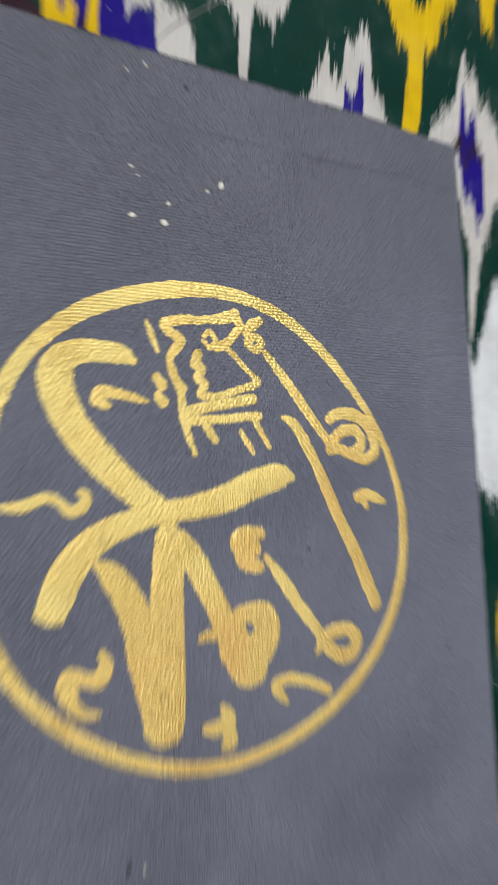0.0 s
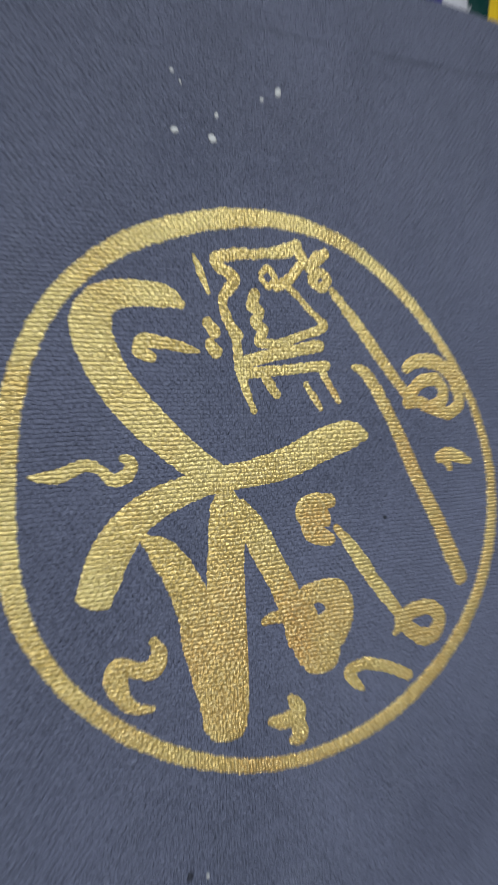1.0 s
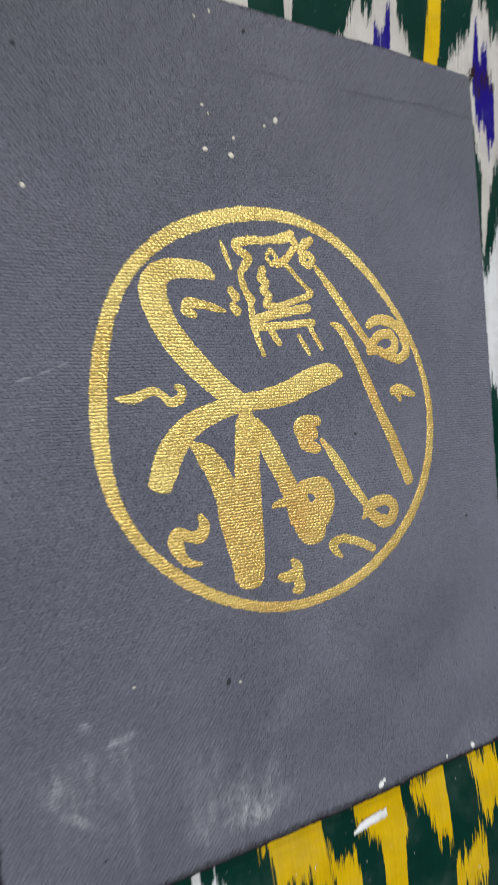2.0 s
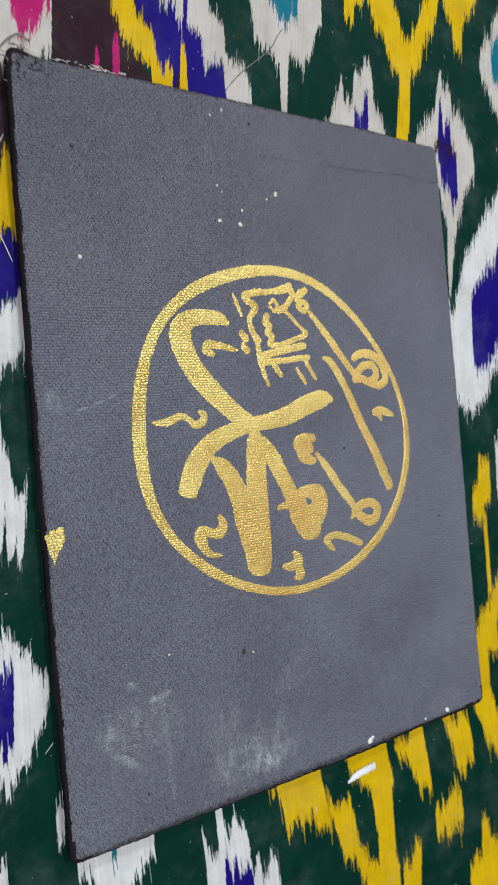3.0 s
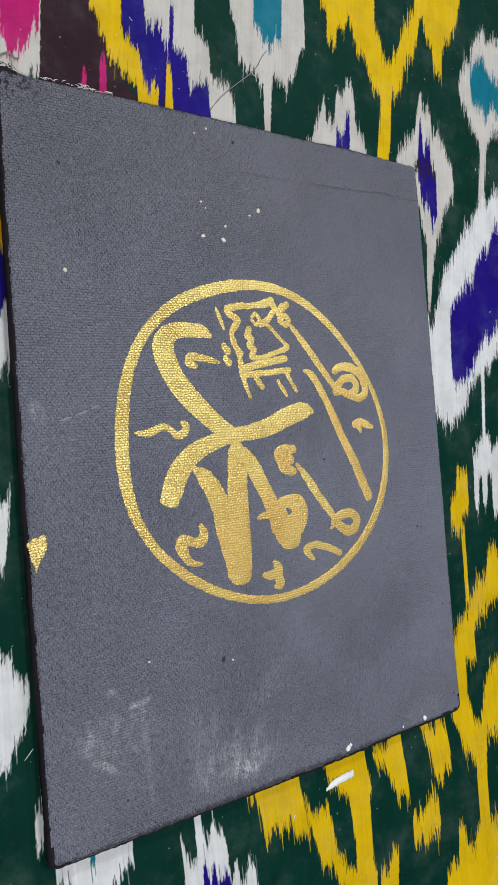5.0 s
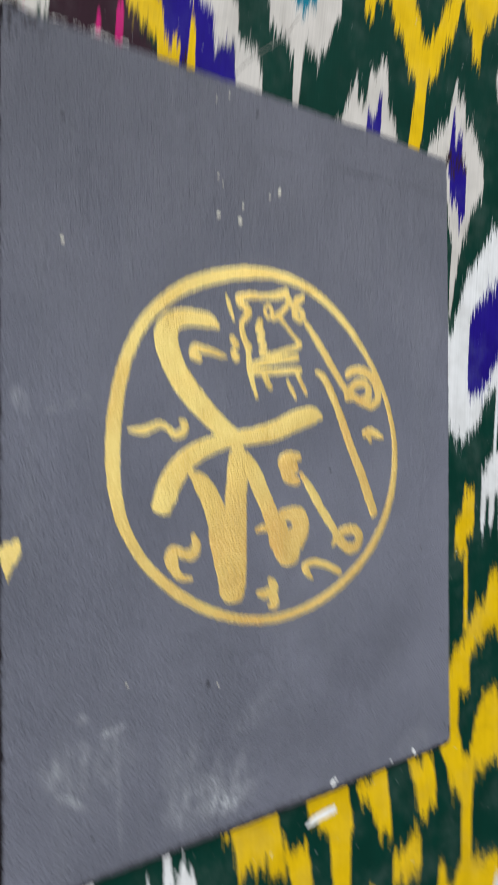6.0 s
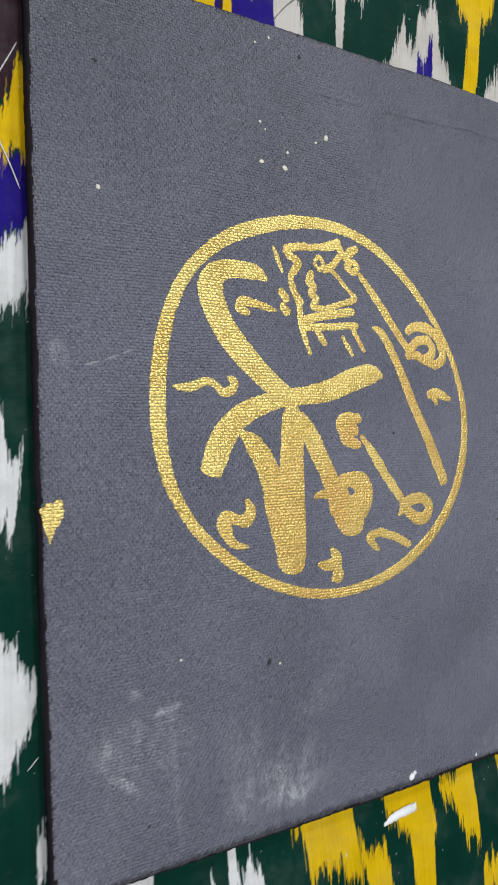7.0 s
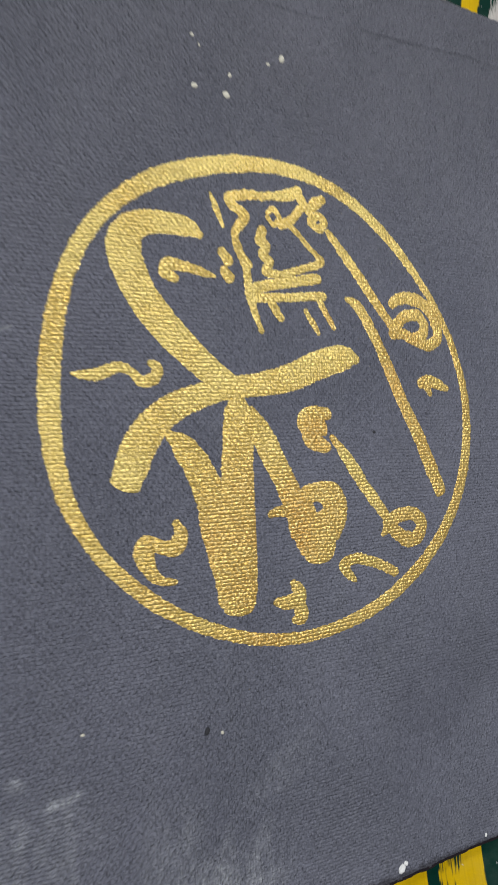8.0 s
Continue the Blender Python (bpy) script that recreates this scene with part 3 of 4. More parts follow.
def build_panel():
    near = np.array([0.25, 0.6, 1.0, 1.5, 2.0, 2.8, 3.8])
    xs = sorted(set(np.round(np.concatenate([np.linspace(-1, 1, 221)[3:-3], [-1, 1], 1 - near / 150, near / 150 - 1]), 5)))
    ys = sorted(set(np.round(np.concatenate([np.linspace(-1, 1, 301)[3:-3], [-1, 1], 1 - near / 200, near / 200 - 1]), 5)))
    verts, faces, fold, insets = [], [], [], []
    r, corner = 3.2, 5.0
    for v in ys:
        for u in xs:
            x, y = u * HALF_W * 1000, v * HALF_H * 1000
            # rounded corners: push the outermost ring in
            ex, ey = abs(x) - (150 - corner), abs(y) - (200 - corner)
            if ex > 0 and ey > 0:
                far = max(ex, ey)
                k = far / math.hypot(ex, ey)
                x = math.copysign(150 - corner + ex * k, x)
                y = math.copysign(200 - corner + ey * k, y)
                inset = corner - far
            else:
                inset = min(150 - abs(x), 200 - abs(y))
            x *= 1 + 0.007 * (1 - v * v)
            y *= 1 + (0.006 if v > 0 else 0.010 + 0.003 * u) * (1 - u * u)
            # the near end was folded a little wide, and one far corner stands out
            near_end = max(0, -v) ** 6
            x += math.copysign(1.3, x) * near_end * abs(u) ** 3
            y -= (2.0 - 0.3 * u) * near_end
            y += 3.2 * max(0, v) ** 30 * math.exp(-((x + 146) / 9) ** 2)
            wob = max(0, 1 - inset / 12)
            x += wob * (0.5 * noise.noise((y / 9, 3, 0)) + 0.4 * noise.noise((y / 2.6, 5, 0)) + 0.9 * noise.noise((y / 55, 7, 0)))
            y += wob * (0.5 * noise.noise((x / 9, 11, 0)) + 0.4 * noise.noise((x / 2.6, 13, 0)) + 0.9 * noise.noise((x / 55, 17, 0)))
            drop = r - math.sqrt(max(0, r * r - max(0, r - inset) ** 2)) if inset < r else 0
            lump = 0.35 * max(0, 1 - inset / 9) * noise.noise((x / 1.7, y / 1.7, 5))
            insets.append(inset)
            verts.append((x * MM, y * MM, LIFT + face_z(x, y) * min(1, inset / 6) + (lump - drop) * MM))
    w, h = len(xs), len(ys)
    for j in range(h - 1):
        for i in range(w - 1):
            a = j * w + i
            deep = (insets[a] + insets[a + 1] + insets[a + w] + insets[a + w + 1]) / 4
            x, y = verts[a][0] / MM, verts[a][1] / MM
            # dark strip of wear, widened at left and near ends as painted shadow
            worn_shaded = 0.45 + 0.55 * noise.noise((x / 5.0, y / 5.0, 9)) + 0.5 * noise.noise((x / 14, y / 14, 4)) + (1.2 if x < -140 else 0) + (0.5 if x < -144 and y > 160 else 0) + (1.9 + 0.006 * x if y < -190 else 0) + (0.9 if x < -140 and y > 190 else 0)
            (fold if deep < worn_shaded else faces).append((a, a + 1, a + w + 1, a + w))
    ring = [i for i in range(w)] + [j * w + w - 1 for j in range(1, h)] + [(h - 1) * w + i for i in range(w - 2, -1, -1)] + [j * w for j in range(h - 2, 0, -1)]
    low = len(verts)
    for k in ring:
        x, y, z = verts[k]
        # left wall flares out, so its dark colour stands in for the shadow
        verts.append((x * (1.002 if x < 0 else 0.990), y * 0.9925, 0.0008))
    n = len(ring)
    for k in range(n):
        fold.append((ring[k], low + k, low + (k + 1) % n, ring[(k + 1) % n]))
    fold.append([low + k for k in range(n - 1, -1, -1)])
    for name, some, mat, label in (("canvas", faces, CANVAS, ""), ("folded_edge", fold, FOLD, "dark grubby folded canvas edge with the edge shadow painted in")):
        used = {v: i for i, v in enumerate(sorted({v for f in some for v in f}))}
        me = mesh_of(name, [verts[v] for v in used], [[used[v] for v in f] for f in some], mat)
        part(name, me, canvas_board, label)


build_panel()


def build_backing():
    verts, faces = [], []
    for z in (0.0, 0.0007):
        for cx, cy, a0 in ((1, -1, -90), (1, 1, 0), (-1, 1, 90), (-1, -1, 180)):
            for k in range(5):
                a = radians(a0 + k * 22.5)
                verts.append(((cx * 142 + 4 * math.cos(a)) * MM, (cy * 192 + 4 * math.sin(a)) * MM, z))
    faces = [[k for k in range(19, -1, -1)], [20 + k for k in range(20)]]
    faces += [(k, (k + 1) % 20, 20 + (k + 1) % 20, 20 + k) for k in range(20)]
    return mesh_of("backing", verts, faces, CARDBOARD, smooth=False)


part("backing", build_backing(), canvas_board, "brown cardboard backing")

ACROSS = 9
count_strokes = [0]


def ribbon(name, line, mat, height, closed=False, ragged=0.5):
    """A low, domed band of paint along rows of x, y, width (millimetres)."""
    count_strokes[0] += 1
    seed = count_strokes[0] * 5.3
    verts, faces = [], []
    n = len(line)
    for i, (x, y, w) in enumerate(line):
        a, b = (line[i - 1], line[(i + 1) % n]) if closed else (line[max(i - 1, 0)], line[min(i + 1, n - 1)])
        dx, dy = b[0] - a[0], b[1] - a[1]
        d = math.hypot(dx, dy) or 1.0
        nx, ny = -dy / d, dx / d
        for k in range(ACROSS):
            s = 2 * k / (ACROSS - 1) - 1
            rough = ragged * min(1, w / 3) * (1.3 * noise.noise((x / 1.1, y / 1.1, seed + s)) + 0.8 * noise.noise((x / 4.5, y / 4.5, seed + s)))
            off = s * max(0.05, w / 2 + (rough if abs(s) > 0.6 else 0))
            qx, qy = x + nx * off, y + ny * off
            up = height * (1 - abs(s) ** 5) - 0.00012 * abs(s) ** 5
            up *= 1 if w > 1.0 else w
            verts.append((qx * MM, qy * MM, LIFT + face_z(qx, qy) + up + 0.000004 * (count_strokes[0] % 7)))
    for i in range(n if closed else n - 1):
        for k in range(ACROSS - 1):
            a, b = i * ACROSS + k, ((i + 1) % n) * ACROSS + k
            faces.append((a, b, b + 1, a + 1))
    return mesh_of(name, verts, faces, mat)


def capped(points, step=0.8):
    """The smooth course of a brush stroke, with its two ends rounded."""
    line = spline(points, step)
    line[:, 2] = np.maximum(line[:, 2], 0.4)
    out = []
    for end, nxt, order in ((line[0], line[1], 1), (line[-1], line[-2], -1)):
        way = (end - nxt)[:2] / (np.hypot(*(end - nxt)[:2]) + 1e-9)
        r = end[2] / 2
        rows = [(*(end[:2] + way * r * (0.8 if end[2] < 7 else 0.4) * math.sin(radians(a))), end[2] * math.cos(radians(a))) for a in (85, 68, 50, 32, 15)]
        out.append(rows if order == 1 else rows[::-1])
    return np.vstack([out[0], line, out[1]])


def stroke(name, *points):
    part(name, ribbon(name, capped(points), GOLD, 0.00022), canvas_board, "gold paint brush stroke")


def waves(angle, terms):
    total = terms[0]
    for k in range(1, len(terms) // 2 + 1):
        total += terms[2 * k - 1] * math.cos(k * angle) + terms[2 * k] * math.sin(k * angle)
    return total


RING_RADIUS = (96.61, 1.97, -1.36, 0.31, -2.31, 0.88, -0.99, -0.24, -0.26, 0.75, -0.38, -0.22, 0.4)
RING_WIDTH = (6.5, -1.15, 0.36, 0.05, -0.75, -0.31, -0.47, 0.15, -0.03, -0.38, 0.01, 0.33, -0.2)
ring_line = []
for i in range(760):
    a = 2 * math.pi * i / 760
    rad = waves(a, RING_RADIUS)
    ring_line.append((-4.0 + rad * math.cos(a), 4.5 + rad * math.sin(a), waves(a, RING_WIDTH)))
part("ring_stroke", ribbon("ring_stroke", np.array(ring_line), GOLD, 0.00022, closed=True), canvas_board, "uneven gold paint ring")

stroke("hook_stroke", (-37.4, 67.8, 4.1), (-42.2, 70.1, 8.5), (-49.8, 70.8, 9.9), (-58.1, 70.2, 10.4), (-65.0, 67.0, 13.1), (-67.7, 61.4, 15.2), (-67.1, 54.5, 15.0), (-63.2, 45.0, 14.6), (-56.0, 34.4, 14.4), (-46.4, 24.2, 13.8), (-35.4, 14.5, 12.0), (-26.9, 8.2, 11.0))
stroke("arm_stroke", (-26.9, 8.2, 10.3), (-14.4, 9.6, 10.5), (-1.4, 12.2, 12.4), (12.3, 17.4, 13.5), (24.0, 21.1, 13.0), (30.6, 21.6, 9.7), (33.7, 20.8, 4.6))
stroke("arm_stroke", (-26.9, 8.2, 9.5), (-39.1, 5.4, 10.4), (-51.1, 0.7, 12.0), (-59.9, -6.0, 13.9), (-65.5, -14.1, 14.5), (-69.1, -22.2, 14.3), (-71.0, -27.2, 12.9))
stroke("leg_stroke", (-53.9, -9.4, 3.9), (-48.3, -14.2, 10.6), (-42.5, -22.7, 12.9), (-37.8, -34.3, 14.5), (-34.4, -48.2, 16.8), (-31.0, -62.2, 16.9), (-29.8, -74.3, 14.7))
stroke("leg_stroke", (-24.5, 3.2, 8.0), (-24.5, -1.3, 13.4), (-25.3, -13.3, 14.9), (-26.2, -30.3, 15.6), (-26.6, -50.9, 16.3), (-27.1, -67.9, 16.3), (-28.0, -77.3, 14.7))
stroke("leg_stroke", (-20.5, -1.5, 8.1), (-14.3, -10.6, 11.3), (-9.1, -21.5, 11.4), (-3.8, -31.9, 11.5), (-0.4, -40.7, 12.4), (3.1, -49.3, 16.5))
stroke("loop_stroke", (1.9, -40.2, 8.4), (4.0, -36.2, 8.4), (9.5, -35.0, 8.5), (14.6, -36.9, 8.6), (16.4, -41.8, 8.6), (13.7, -45.8, 8.6), (8.2, -47.0, 8.5), (3.2, -44.6, 8.4), (1.9, -40.2, 8.4))
stroke("loop_stroke", (9.3, -32.4, 4.4), (17.2, -33.9, 6.9), (20.8, -38.7, 7.8), (20.0, -45.8, 9.5), (16.1, -52.6, 10.2))
stroke("loop_stroke", (8.6, -47.4, 21.5), (9.6, -54.7, 19.9), (9.4, -61.1, 15.8))
stroke("loop_stroke", (0.1, -36.5, 12.4), (4.1, -48.3, 14.9), (6.7, -56.8, 14.9))
stroke("loop_stroke", (-2.6, -41.5, 5.9), (-9.0, -41.5, 5.0), (-12.5, -42.5, 3.0))
stroke("mark_stroke", (-88.8, 12.8, 1.3), (-85.1, 12.3, 3.7), (-79.2, 12.7, 5.1), (-71.8, 15.5, 4.5), (-66.6, 13.4, 3.8), (-63.2, 10.3, 4.6), (-58.3, 11.7, 5.3), (-56.8, 15.6, 4.6), (-59.7, 17.0, 3.2))
stroke("mark_stroke", (-53.8, -63.9, 2.5), (-59.0, -63.1, 3.9), (-63.1, -59.3, 6.0), (-65.4, -52.5, 8.8), (-64.3, -48.7, 6.7), (-58.6, -50.8, 6.0), (-53.4, -51.4, 7.5), (-51.0, -47.1, 6.8), (-52.5, -42.6, 3.9))
stroke("mark_stroke", (-3.5, -70.7, 3.9), (-0.8, -74.6, 7.1), (-1.3, -79.1, 7.1), (-0.1, -84.2, 6.7), (-3.7, -85.1, 3.9))
stroke("mark_stroke", (-1.1, -77.4, 7.5), (-7.2, -77.8, 6.6), (-11.9, -77.4, 3.4))
stroke("mark_stroke", (26.8, -72.9, 2.8), (22.6, -68.7, 5.3), (22.1, -65.4, 5.3), (29.6, -64.2, 5.0), (40.2, -67.8, 5.1), (48.5, -71.9, 4.7))
stroke("mark_stroke", (17.0, -2.4, 6.1), (10.2, -2.7, 8.5), (6.4, -5.3, 9.7), (9.2, -8.4, 9.3), (15.4, -8.4, 7.4))
stroke("mark_stroke", (8.6, -9.0, 10.1), (9.1, -13.0, 9.3), (12.9, -15.1, 7.7), (16.4, -16.5, 4.9))
stroke("mark_stroke", (19.1, -12.3, 3.2), (26.3, -21.6, 5.8), (34.4, -33.4, 6.3), (41.5, -42.7, 5.9), (46.6, -49.6, 4.7))
stroke("mark_stroke", (45.5, -50.6, 6.0), (51.1, -48.2, 7.4), (58.7, -47.1, 7.0), (64.4, -50.5, 7.1), (64.3, -55.4, 7.5), (59.9, -58.7, 7.9), (53.6, -57.2, 7.8), (47.3, -51.9, 6.9))
stroke("mark_stroke", (46.9, -50.7, 6.4), (43.0, -55.1, 2.9))
stroke("mark_stroke", (30.5, 47.2, 2.4), (35.9, 44.6, 5.5), (42.0, 35.9, 6.0), (50.0, 20.7, 6.5), (57.9, 3.2, 7.0), (66.2, -12.6, 7.6), (72.3, -26.6, 8.1), (77.6, -39.1, 7.2))
stroke("mark_stroke", (22.5, 75.8, 2.8), (29.1, 68.3, 5.0), (36.5, 59.5, 5.5), (43.6, 50.2, 5.6), (50.0, 42.3, 5.2), (55.2, 35.7, 4.8))
stroke("mark_stroke", (55.4, 46.8, 5.2), (60.7, 49.5, 6.2), (68.8, 49.5, 6.7), (76.1, 46.1, 6.8), (80.5, 39.8, 6.8), (81.3, 32.7, 6.4), (75.6, 28.9, 5.9), (68.6, 30.2, 5.8))
stroke("mark_stroke", (55.9, 33.8, 6.1), (58.4, 38.4, 6.1), (63.3, 41.8, 6.2), (70.0, 42.2, 5.8), (73.6, 38.3, 5.8), (72.0, 33.6, 6.3), (66.7, 31.4, 6.2), (60.9, 33.4, 5.3), (54.9, 33.1, 5.7))
stroke("mark_stroke", (69.5, 11.2, 5.3), (74.2, 12.1, 6.8), (79.3, 10.8, 5.9), (84.8, 9.0, 3.6))
stroke("mark_stroke", (73.0, 10.2, 5.4), (74.6, 6.3, 3.1))
stroke("mark_stroke", (-48.4, 49.7, 4.0), (-52.3, 52.0, 6.1), (-50.9, 55.1, 5.4), (-44.1, 54.5, 4.8), (-37.2, 53.2, 4.1), (-31.8, 51.9, 1.8))
stroke("fine_stroke", (-31.8, 84.8, 1.3), (-29.9, 79.8, 3.1), (-27.0, 72.3, 1.8))
stroke("fine_stroke", (9.0, 91.6, 4.8), (4.3, 89.2, 5.7), (-6.6, 87.2, 4.2), (-17.1, 86.3, 4.6), (-23.4, 84.2, 5.4), (-21.7, 80.8, 4.5), (-17.1, 77.9, 5.0), (-19.1, 74.3, 4.6), (-22.0, 69.7, 4.1), (-20.3, 62.8, 4.1), (-16.7, 57.6, 4.6))
stroke("fine_stroke", (-21.4, 63.8, 3.6), (-17.6, 56.5, 3.6), (-16.9, 47.1, 4.1), (-14.8, 39.0, 3.7), (-12.2, 31.3, 3.2))
stroke("fine_stroke", (-13.8, 48.8, 5.0), (-1.7, 51.4, 5.2), (16.2, 54.8, 4.9))
stroke("fine_stroke", (-14.2, 44.6, 4.6), (-0.1, 45.7, 4.2), (18.6, 47.5, 4.4))
stroke("fine_stroke", (-7.5, 44.6, 4.6), (-5.0, 40.0, 4.2), (-2.7, 36.8, 3.7))
stroke("fine_stroke", (9.4, 40.6, 2.9), (12.5, 35.9, 2.9), (15.1, 31.5, 2.4))
stroke("fine_stroke", (16.6, 45.3, 3.4), (19.6, 39.8, 3.4), (23.1, 34.3, 2.9))
stroke("fine_stroke", (-28.0, 61.9, 4.9), (-25.5, 58.8, 5.8))
stroke("fine_stroke", (-27.5, 54.7, 4.5), (-25.4, 51.9, 5.8))
stroke("fine_stroke", (-9.3, 72.9, 4.6), (-10.6, 68.3, 5.5), (-7.4, 66.6, 4.2), (-9.9, 62.3, 5.1), (-6.3, 60.2, 4.2), (-8.9, 55.9, 4.2), (-1.3, 55.3, 3.8), (10.0, 58.7, 3.8), (18.4, 62.1, 3.9), (14.3, 66.4, 2.9), (7.1, 73.5, 2.9), (3.0, 76.5, 2.8))
stroke("fine_stroke", (-6.5, 80.1, 2.3), (-3.7, 82.0, 2.8), (-1.0, 78.9, 2.8), (-3.9, 75.6, 2.8), (-6.6, 78.7, 2.3))
stroke("fine_stroke", (-0.5, 75.3, 3.8), (5.5, 79.2, 4.3), (9.0, 83.3, 4.3), (11.9, 86.3, 3.9), (8.8, 89.8, 4.3))
stroke("fine_stroke", (7.9, 90.1, 4.3), (11.8, 85.2, 3.9), (15.4, 81.0, 3.9))
stroke("fine_stroke", (14.0, 84.6, 4.4), (17.4, 87.3, 5.9), (20.8, 89.4, 4.4))
stroke("fine_stroke", (14.3, 79.5, 3.9), (18.2, 81.9, 4.4), (21.1, 79.4, 4.4), (18.1, 76.4, 4.4), (14.3, 78.8, 3.9))

# a torn-looking gold dab on the long edge
for points in (
    ((-149.5, -40.5, 3.0), (-146.5, -40.0, 6.0), (-143.5, -39.5, 5.0), (-141.2, -38.2, 1.6)),
    ((-147.0, -43.0, 6.0), (-146.4, -47.0, 5.6), (-146.6, -51.0, 2.4), (-146.8, -54.0, 0.8)),
    ((-143.0, -37.4, 3.4), (-142.6, -41.5, 4.2), (-144.0, -46.5, 2.6)),
):
    part("gold_dab", ribbon("gold_dab", capped(points, 0.6), GOLD, 0.0002, ragged=0.7), canvas_board, "irregular dab of gold paint")


def fleck(name, x, y, size, mat, label):
    """A crumb of paint or grit stuck to the face."""
    bm = bmesh.new()
    bmesh.ops.create_icosphere(bm, subdivisions=2, radius=1.0)
    for v in bm.verts:
        g = 1 + 0.35 * noise.noise(v.co * 1.4 + Vector((x, y, 0)))
        v.co = Vector((v.co.x * g * 0.75, v.co.y * g, v.co.z * 0.35))
    bmesh.ops.transform(bm, matrix=pose(0, 0, 0, 0, 0, (x * 37) % 180), verts=bm.verts)
    bmesh.ops.scale(bm, vec=Vector((size, size, size)) * MM / 2, verts=bm.verts)
    me = bpy.data.meshes.new(name)
    bm.to_mesh(me)
    bm.free()
    me.materials.append(mat)
    ob = part(name, me, canvas_board, label)
    ob.location = (x * MM, y * MM, LIFT + face_z(x, y) + 0.00005)


for x, y, size in (
    (4.4, 147.3, 3.2), (-2.4, 143.3, 1.7), (-22.6, 126.0, 3.6), (-36.3, 127.0, 2.8), (-20.6, 134.5, 2.0), (-36.4, 147.4, 1.6), (-33.5, 144.0, 1.3),
    (-121.2, 99.9, 2.6), (-38.0, -122.1, 1.6), (-90.2, -111.5, 1.5), (-29.1, 192.4, 1.8), (-37.3, 188.1, 1.4),
):
    fleck("paint_fleck", x, y, size, IVORY, "ivory crumb of dried paint")
for x, y, size in ((42.6, -197.6, 4.4), (45.0, -195.8, 2.4), (113.0, -197.0, 4.0), (92.0, -197.5, 1.8)):
    fleck("paper_crumb", x, y, size, PAPER, "white crumb of torn paper")
for x, y, size in (
    (-10.7, 187.4, 2.6), (-120.7, 156.7, 2.2), (41.2, -10.5, 1.8), (-44.1, -120.4, 3.0), (120.6, -63.6, 1.8), (140.0, -121.8, 1.4), (144.0, -187.0, 1.6),
    (-108.0, -180.0, 1.6),
):
    fleck("grit_spot", x, y, size, PIT, "dark speck of grit")

# a pale scratch, and fibres that stick out of the folded edges
for points in (
    ((-129.5, 21.0, 0.6), (-126.5, 22.0, 1.4), (-123.5, 22.6, 0.7)),
    ((-121.5, 23.2, 0.6), (-118.5, 24.3, 1.3), (-116.5, 25.0, 0.9), (-114.5, 25.8, 0.4)),
    ((-112.6, 26.6, 0.5), (-110.5, 27.5, 1.1), (-108.0, 28.6, 0.4)),
):
    part("scratch", ribbon("scratch", capped(points, 0.4), CHALK, 0.00003, ragged=1.5), canvas_board, "pale scratch in the paint")
for i in range(76):
    torn = i < 36
    x = -128 + 42 * rng.random() if torn else -151 + (3 if i % 2 else 14) * rng.random()
    y = 200.2 + 0.8 * rng.random() if torn else (176 + 24 * rng.random() if i % 2 else 202 + 1.5 * rng.random())
    if i >= 64:
        x, y = 147 + 4.5 * rng.random(), 194 + 7 * rng.random()
    a = radians(180 * (rng.random() > 0.5) + 22 * rng.normal()) if torn else radians((75 if i < 64 else -40) + 130 * rng.random())
    reach = (1.2 + 2.6 * rng.random()) * MM
    start = Vector((x * MM, y * MM, LIFT - 0.0012))
    tip = start + Vector((math.cos(a), math.sin(a), 0.25 * rng.random())) * reach
    mid = (start + tip) / 2 + Vector((0.0004 * rng.normal(), 0.0002, 0.0004))
    mat = PALE if torn else (THREAD if i % 3 == 0 else FOLD)
    part("frayed_fibre", tube((start, mid, tip), 0.00022, mat, "frayed_fibre", 4), canvas_board)


# ---- loose things on the cloth ----
def cloth_top(x, y):
    d = max(abs(x) - 155, abs(y) - 205, 0)
    k = min(1, d / 45) ** 2
    s = 0.9 * math.sin(x / 41 + y / 95) + 0.7 * math.sin(y / 53 - x / 120 + 1.0)
    sag = 4.4 * math.exp(-((x + 156) / 20) ** 2) / (1 + math.exp((abs(y) - 225) / 10))
    dip = 3.0 * math.exp(-((y + 207) / 16) ** 2) / (1 + math.exp((abs(x) - 170) / 10))
    return (CLOTH_Z * 1000 - 0.9 + k * (0.9 + 0.55 * s) - sag - dip) * MM


def loose_thread(points, radius, mat, label):
    line = [(x * MM, y * MM, cloth_top(x, y) + radius * 0.9 + lift * MM) for x, y, lift in points]
    me = tube(line, radius, mat, "loose_thread")
    tagged(new("loose_thread", me), label, "thread")


loose_thread(((-22, 207, 0), (-18, 212.5, 0.2), (-10.9, 220.1, 0.6), (0.5, 229.8, 0.3), (8, 236, 0.2), (15, 243, 0.5), (20, 251, 0.3), (25, 257, 0)),
             0.0003, THREAD, "dark grey loose thread curling over the cloth")
loose_thread(((-153, 202, 0.2), (-150.1, 206, 0.6), (-146.9, 210, 0.9), (-140.9, 213.5, 1.0), (-137.6, 211.3, 0.6), (-135, 212, 0.2)),
             0.0005, THREAD, "grey curl of thread by the canvas corner")
loose_thread(((-160.5, 117, 0.1), (-156.3, 107.6, 0.3), (-152.5, 97.5, 0.2)), 0.00035, PALE, "short pale thread on the blue of the cloth")
loose_thread(((-160.3, 145.9, 0.1), (-155.5, 155.0, 0.4), (-152.0, 162.0, 0.3)), 0.0003, PALE, "short pale thread on the dark red of the cloth")
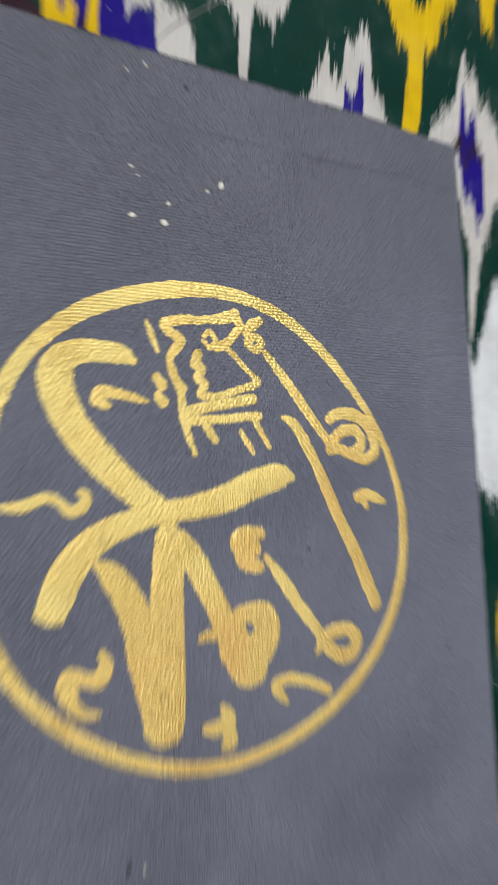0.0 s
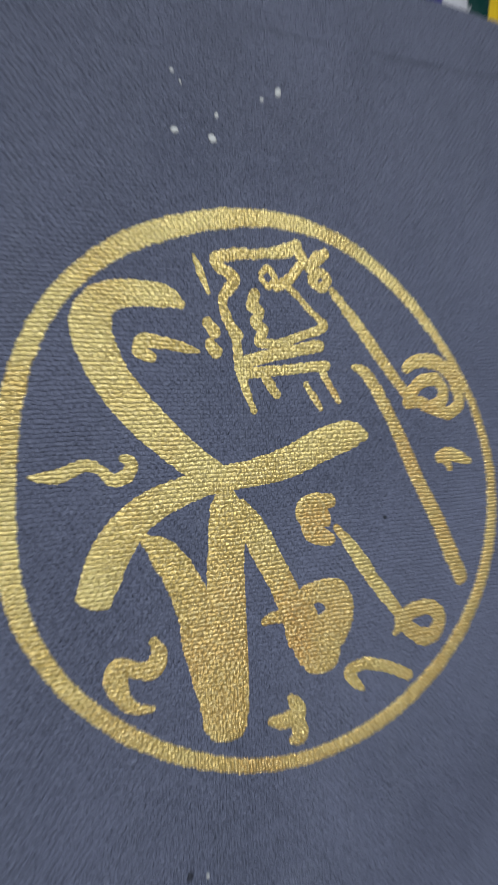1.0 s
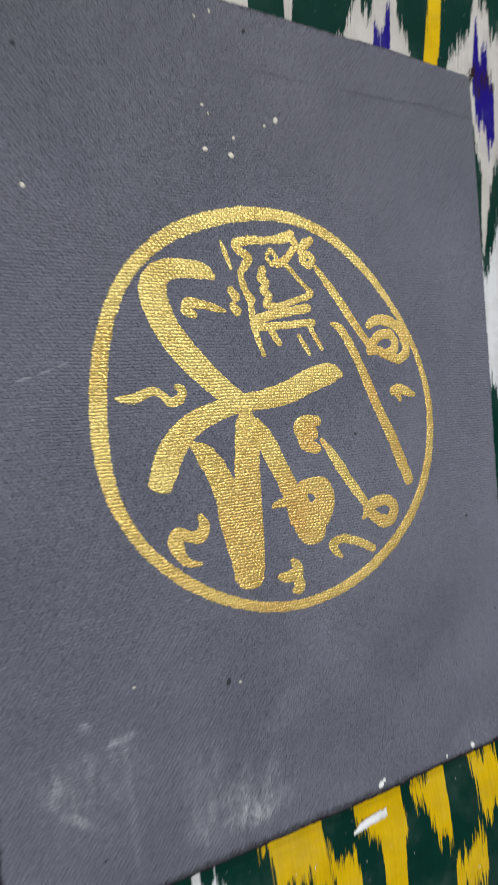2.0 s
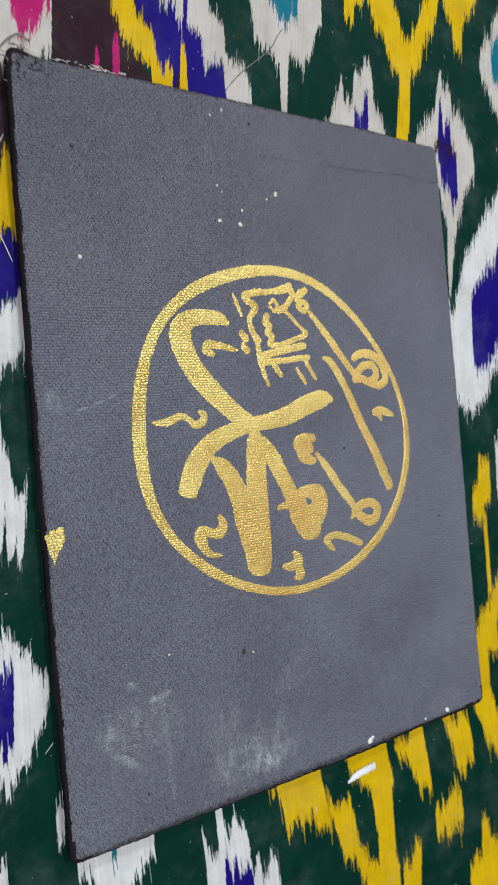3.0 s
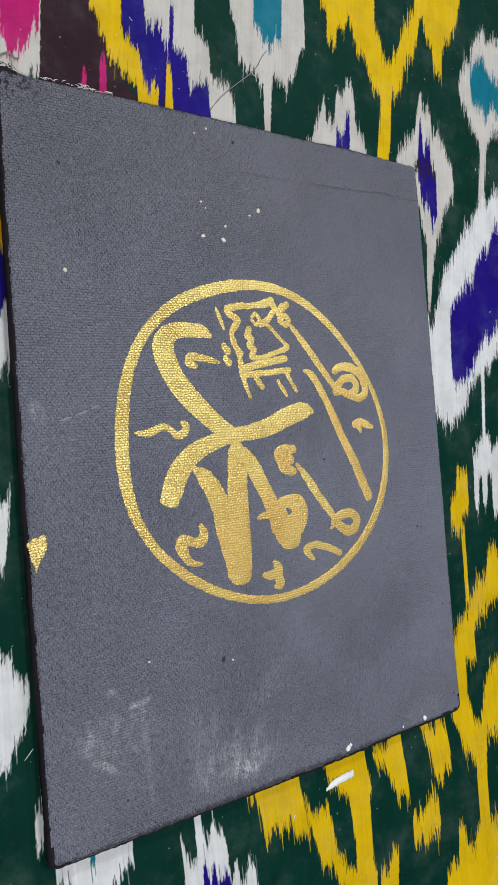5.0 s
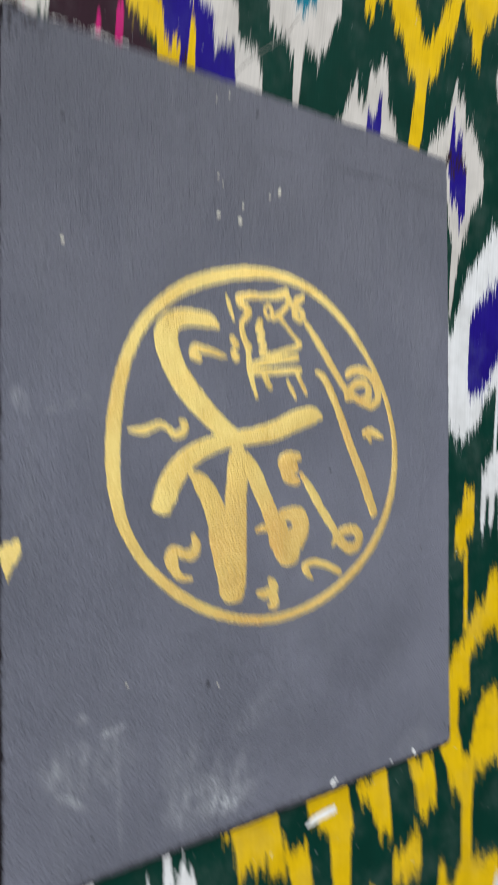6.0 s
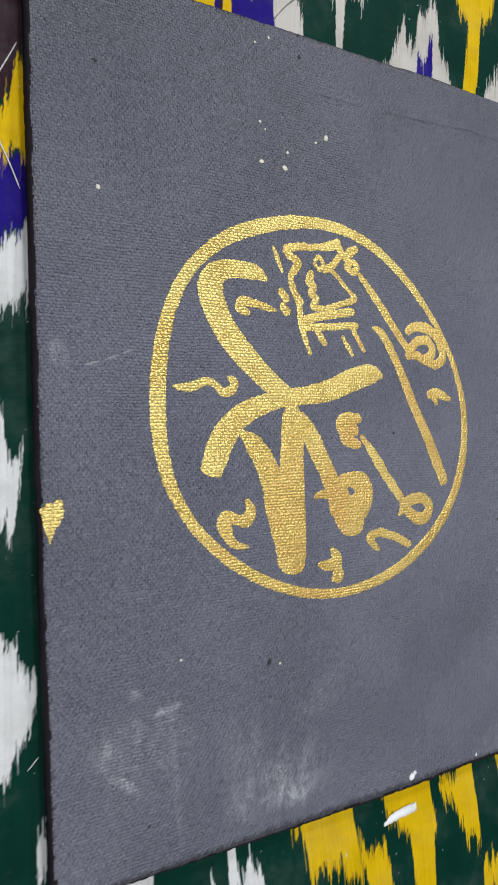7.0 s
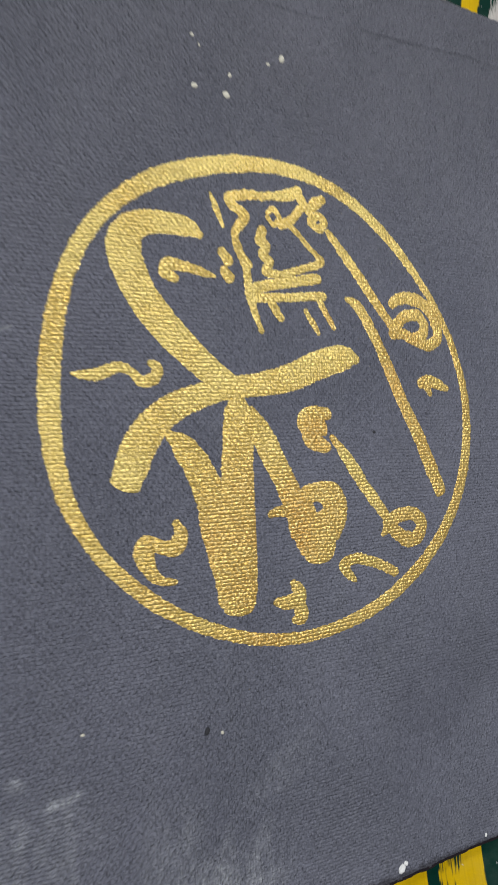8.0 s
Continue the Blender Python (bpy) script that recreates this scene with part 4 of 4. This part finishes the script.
loose_thread(((-156.5, -148, 0.1), (-154, -145.2, 0.4), (-151.8, -143.1, 0.2)), 0.0003, PALE, "short pale fibre on the cloth")


def paper_scrap():
    rows = spline(((27.5, -222.0, 0.8), (32, -220.4, 3.6), (39, -219.2, 4.2), (45, -218.8, 4.4), (51.5, -218.6, 4.2)), 0.9)
    verts, faces = [], []
    for x, y, w in rows:
        for z in (0.05, 0.45):
            for s in (-0.5, 0.0, 0.5):
                jag = 1.1 * noise.noise((x / 1.6, s * 4, 2))
                curl = 0.12 * (2 * s) ** 2 + 0.2 * math.sin(x / 5)
                qy = y + s * w + jag
                verts.append((x * MM, qy * MM, cloth_top(x, qy) + (z + 0.15 + curl * 0.5) * MM))
    n = len(rows)
    order = (0, 1, 2, 5, 4, 3)
    for i in range(n - 1):
        for k in range(6):
            a, b = order[k], order[(k + 1) % 6]
            faces.append((i * 6 + a, i * 6 + b, i * 6 + 6 + b, i * 6 + 6 + a))
    faces += [[k for k in order][::-1], [(n - 1) * 6 + k for k in order]]
    return mesh_of("paper_scrap", verts, faces, PAPER)


tagged(new("paper_scrap", paper_scrap()), "torn white scrap of paper lying on the cloth", "paper")


def lint():
    """Crumbs of fluff caught in the nap of the cloth."""
    verts, faces = [], []
    n = 0
    while n < 90:
        x, y = float(rng.uniform(-230, 280)), float(rng.uniform(-360, 380))
        if abs(x) < 160 and abs(y) < 210:
            continue
        n += 1
        a, reach, wide = rng.uniform(0, math.pi), rng.uniform(0.4, 1.5), rng.uniform(0.1, 0.22)
        c, s = math.cos(a), math.sin(a)
        base = len(verts)
        for k in (-1, 0, 1):
            bend = 0.25 * reach * (1 - k * k)
            for side, up in ((-1, 0.02), (0, 0.3), (1, 0.02)):
                px_, py_ = k * reach, side * wide + bend
                qx, qy = x + c * px_ - s * py_, y + s * px_ + c * py_
                verts.append((qx * MM, qy * MM, cloth_top(qx, qy) + (up + 0.03) * MM))
        for k in range(2):
            for i in range(2):
                q = base + 3 * k + i
                faces.append((q, q + 1, q + 4, q + 3))
    return mesh_of("lint", verts, faces, PALE)


tagged(new("lint", lint()), "scattered pale crumbs of lint on the cloth", "lint", kind="stuff")
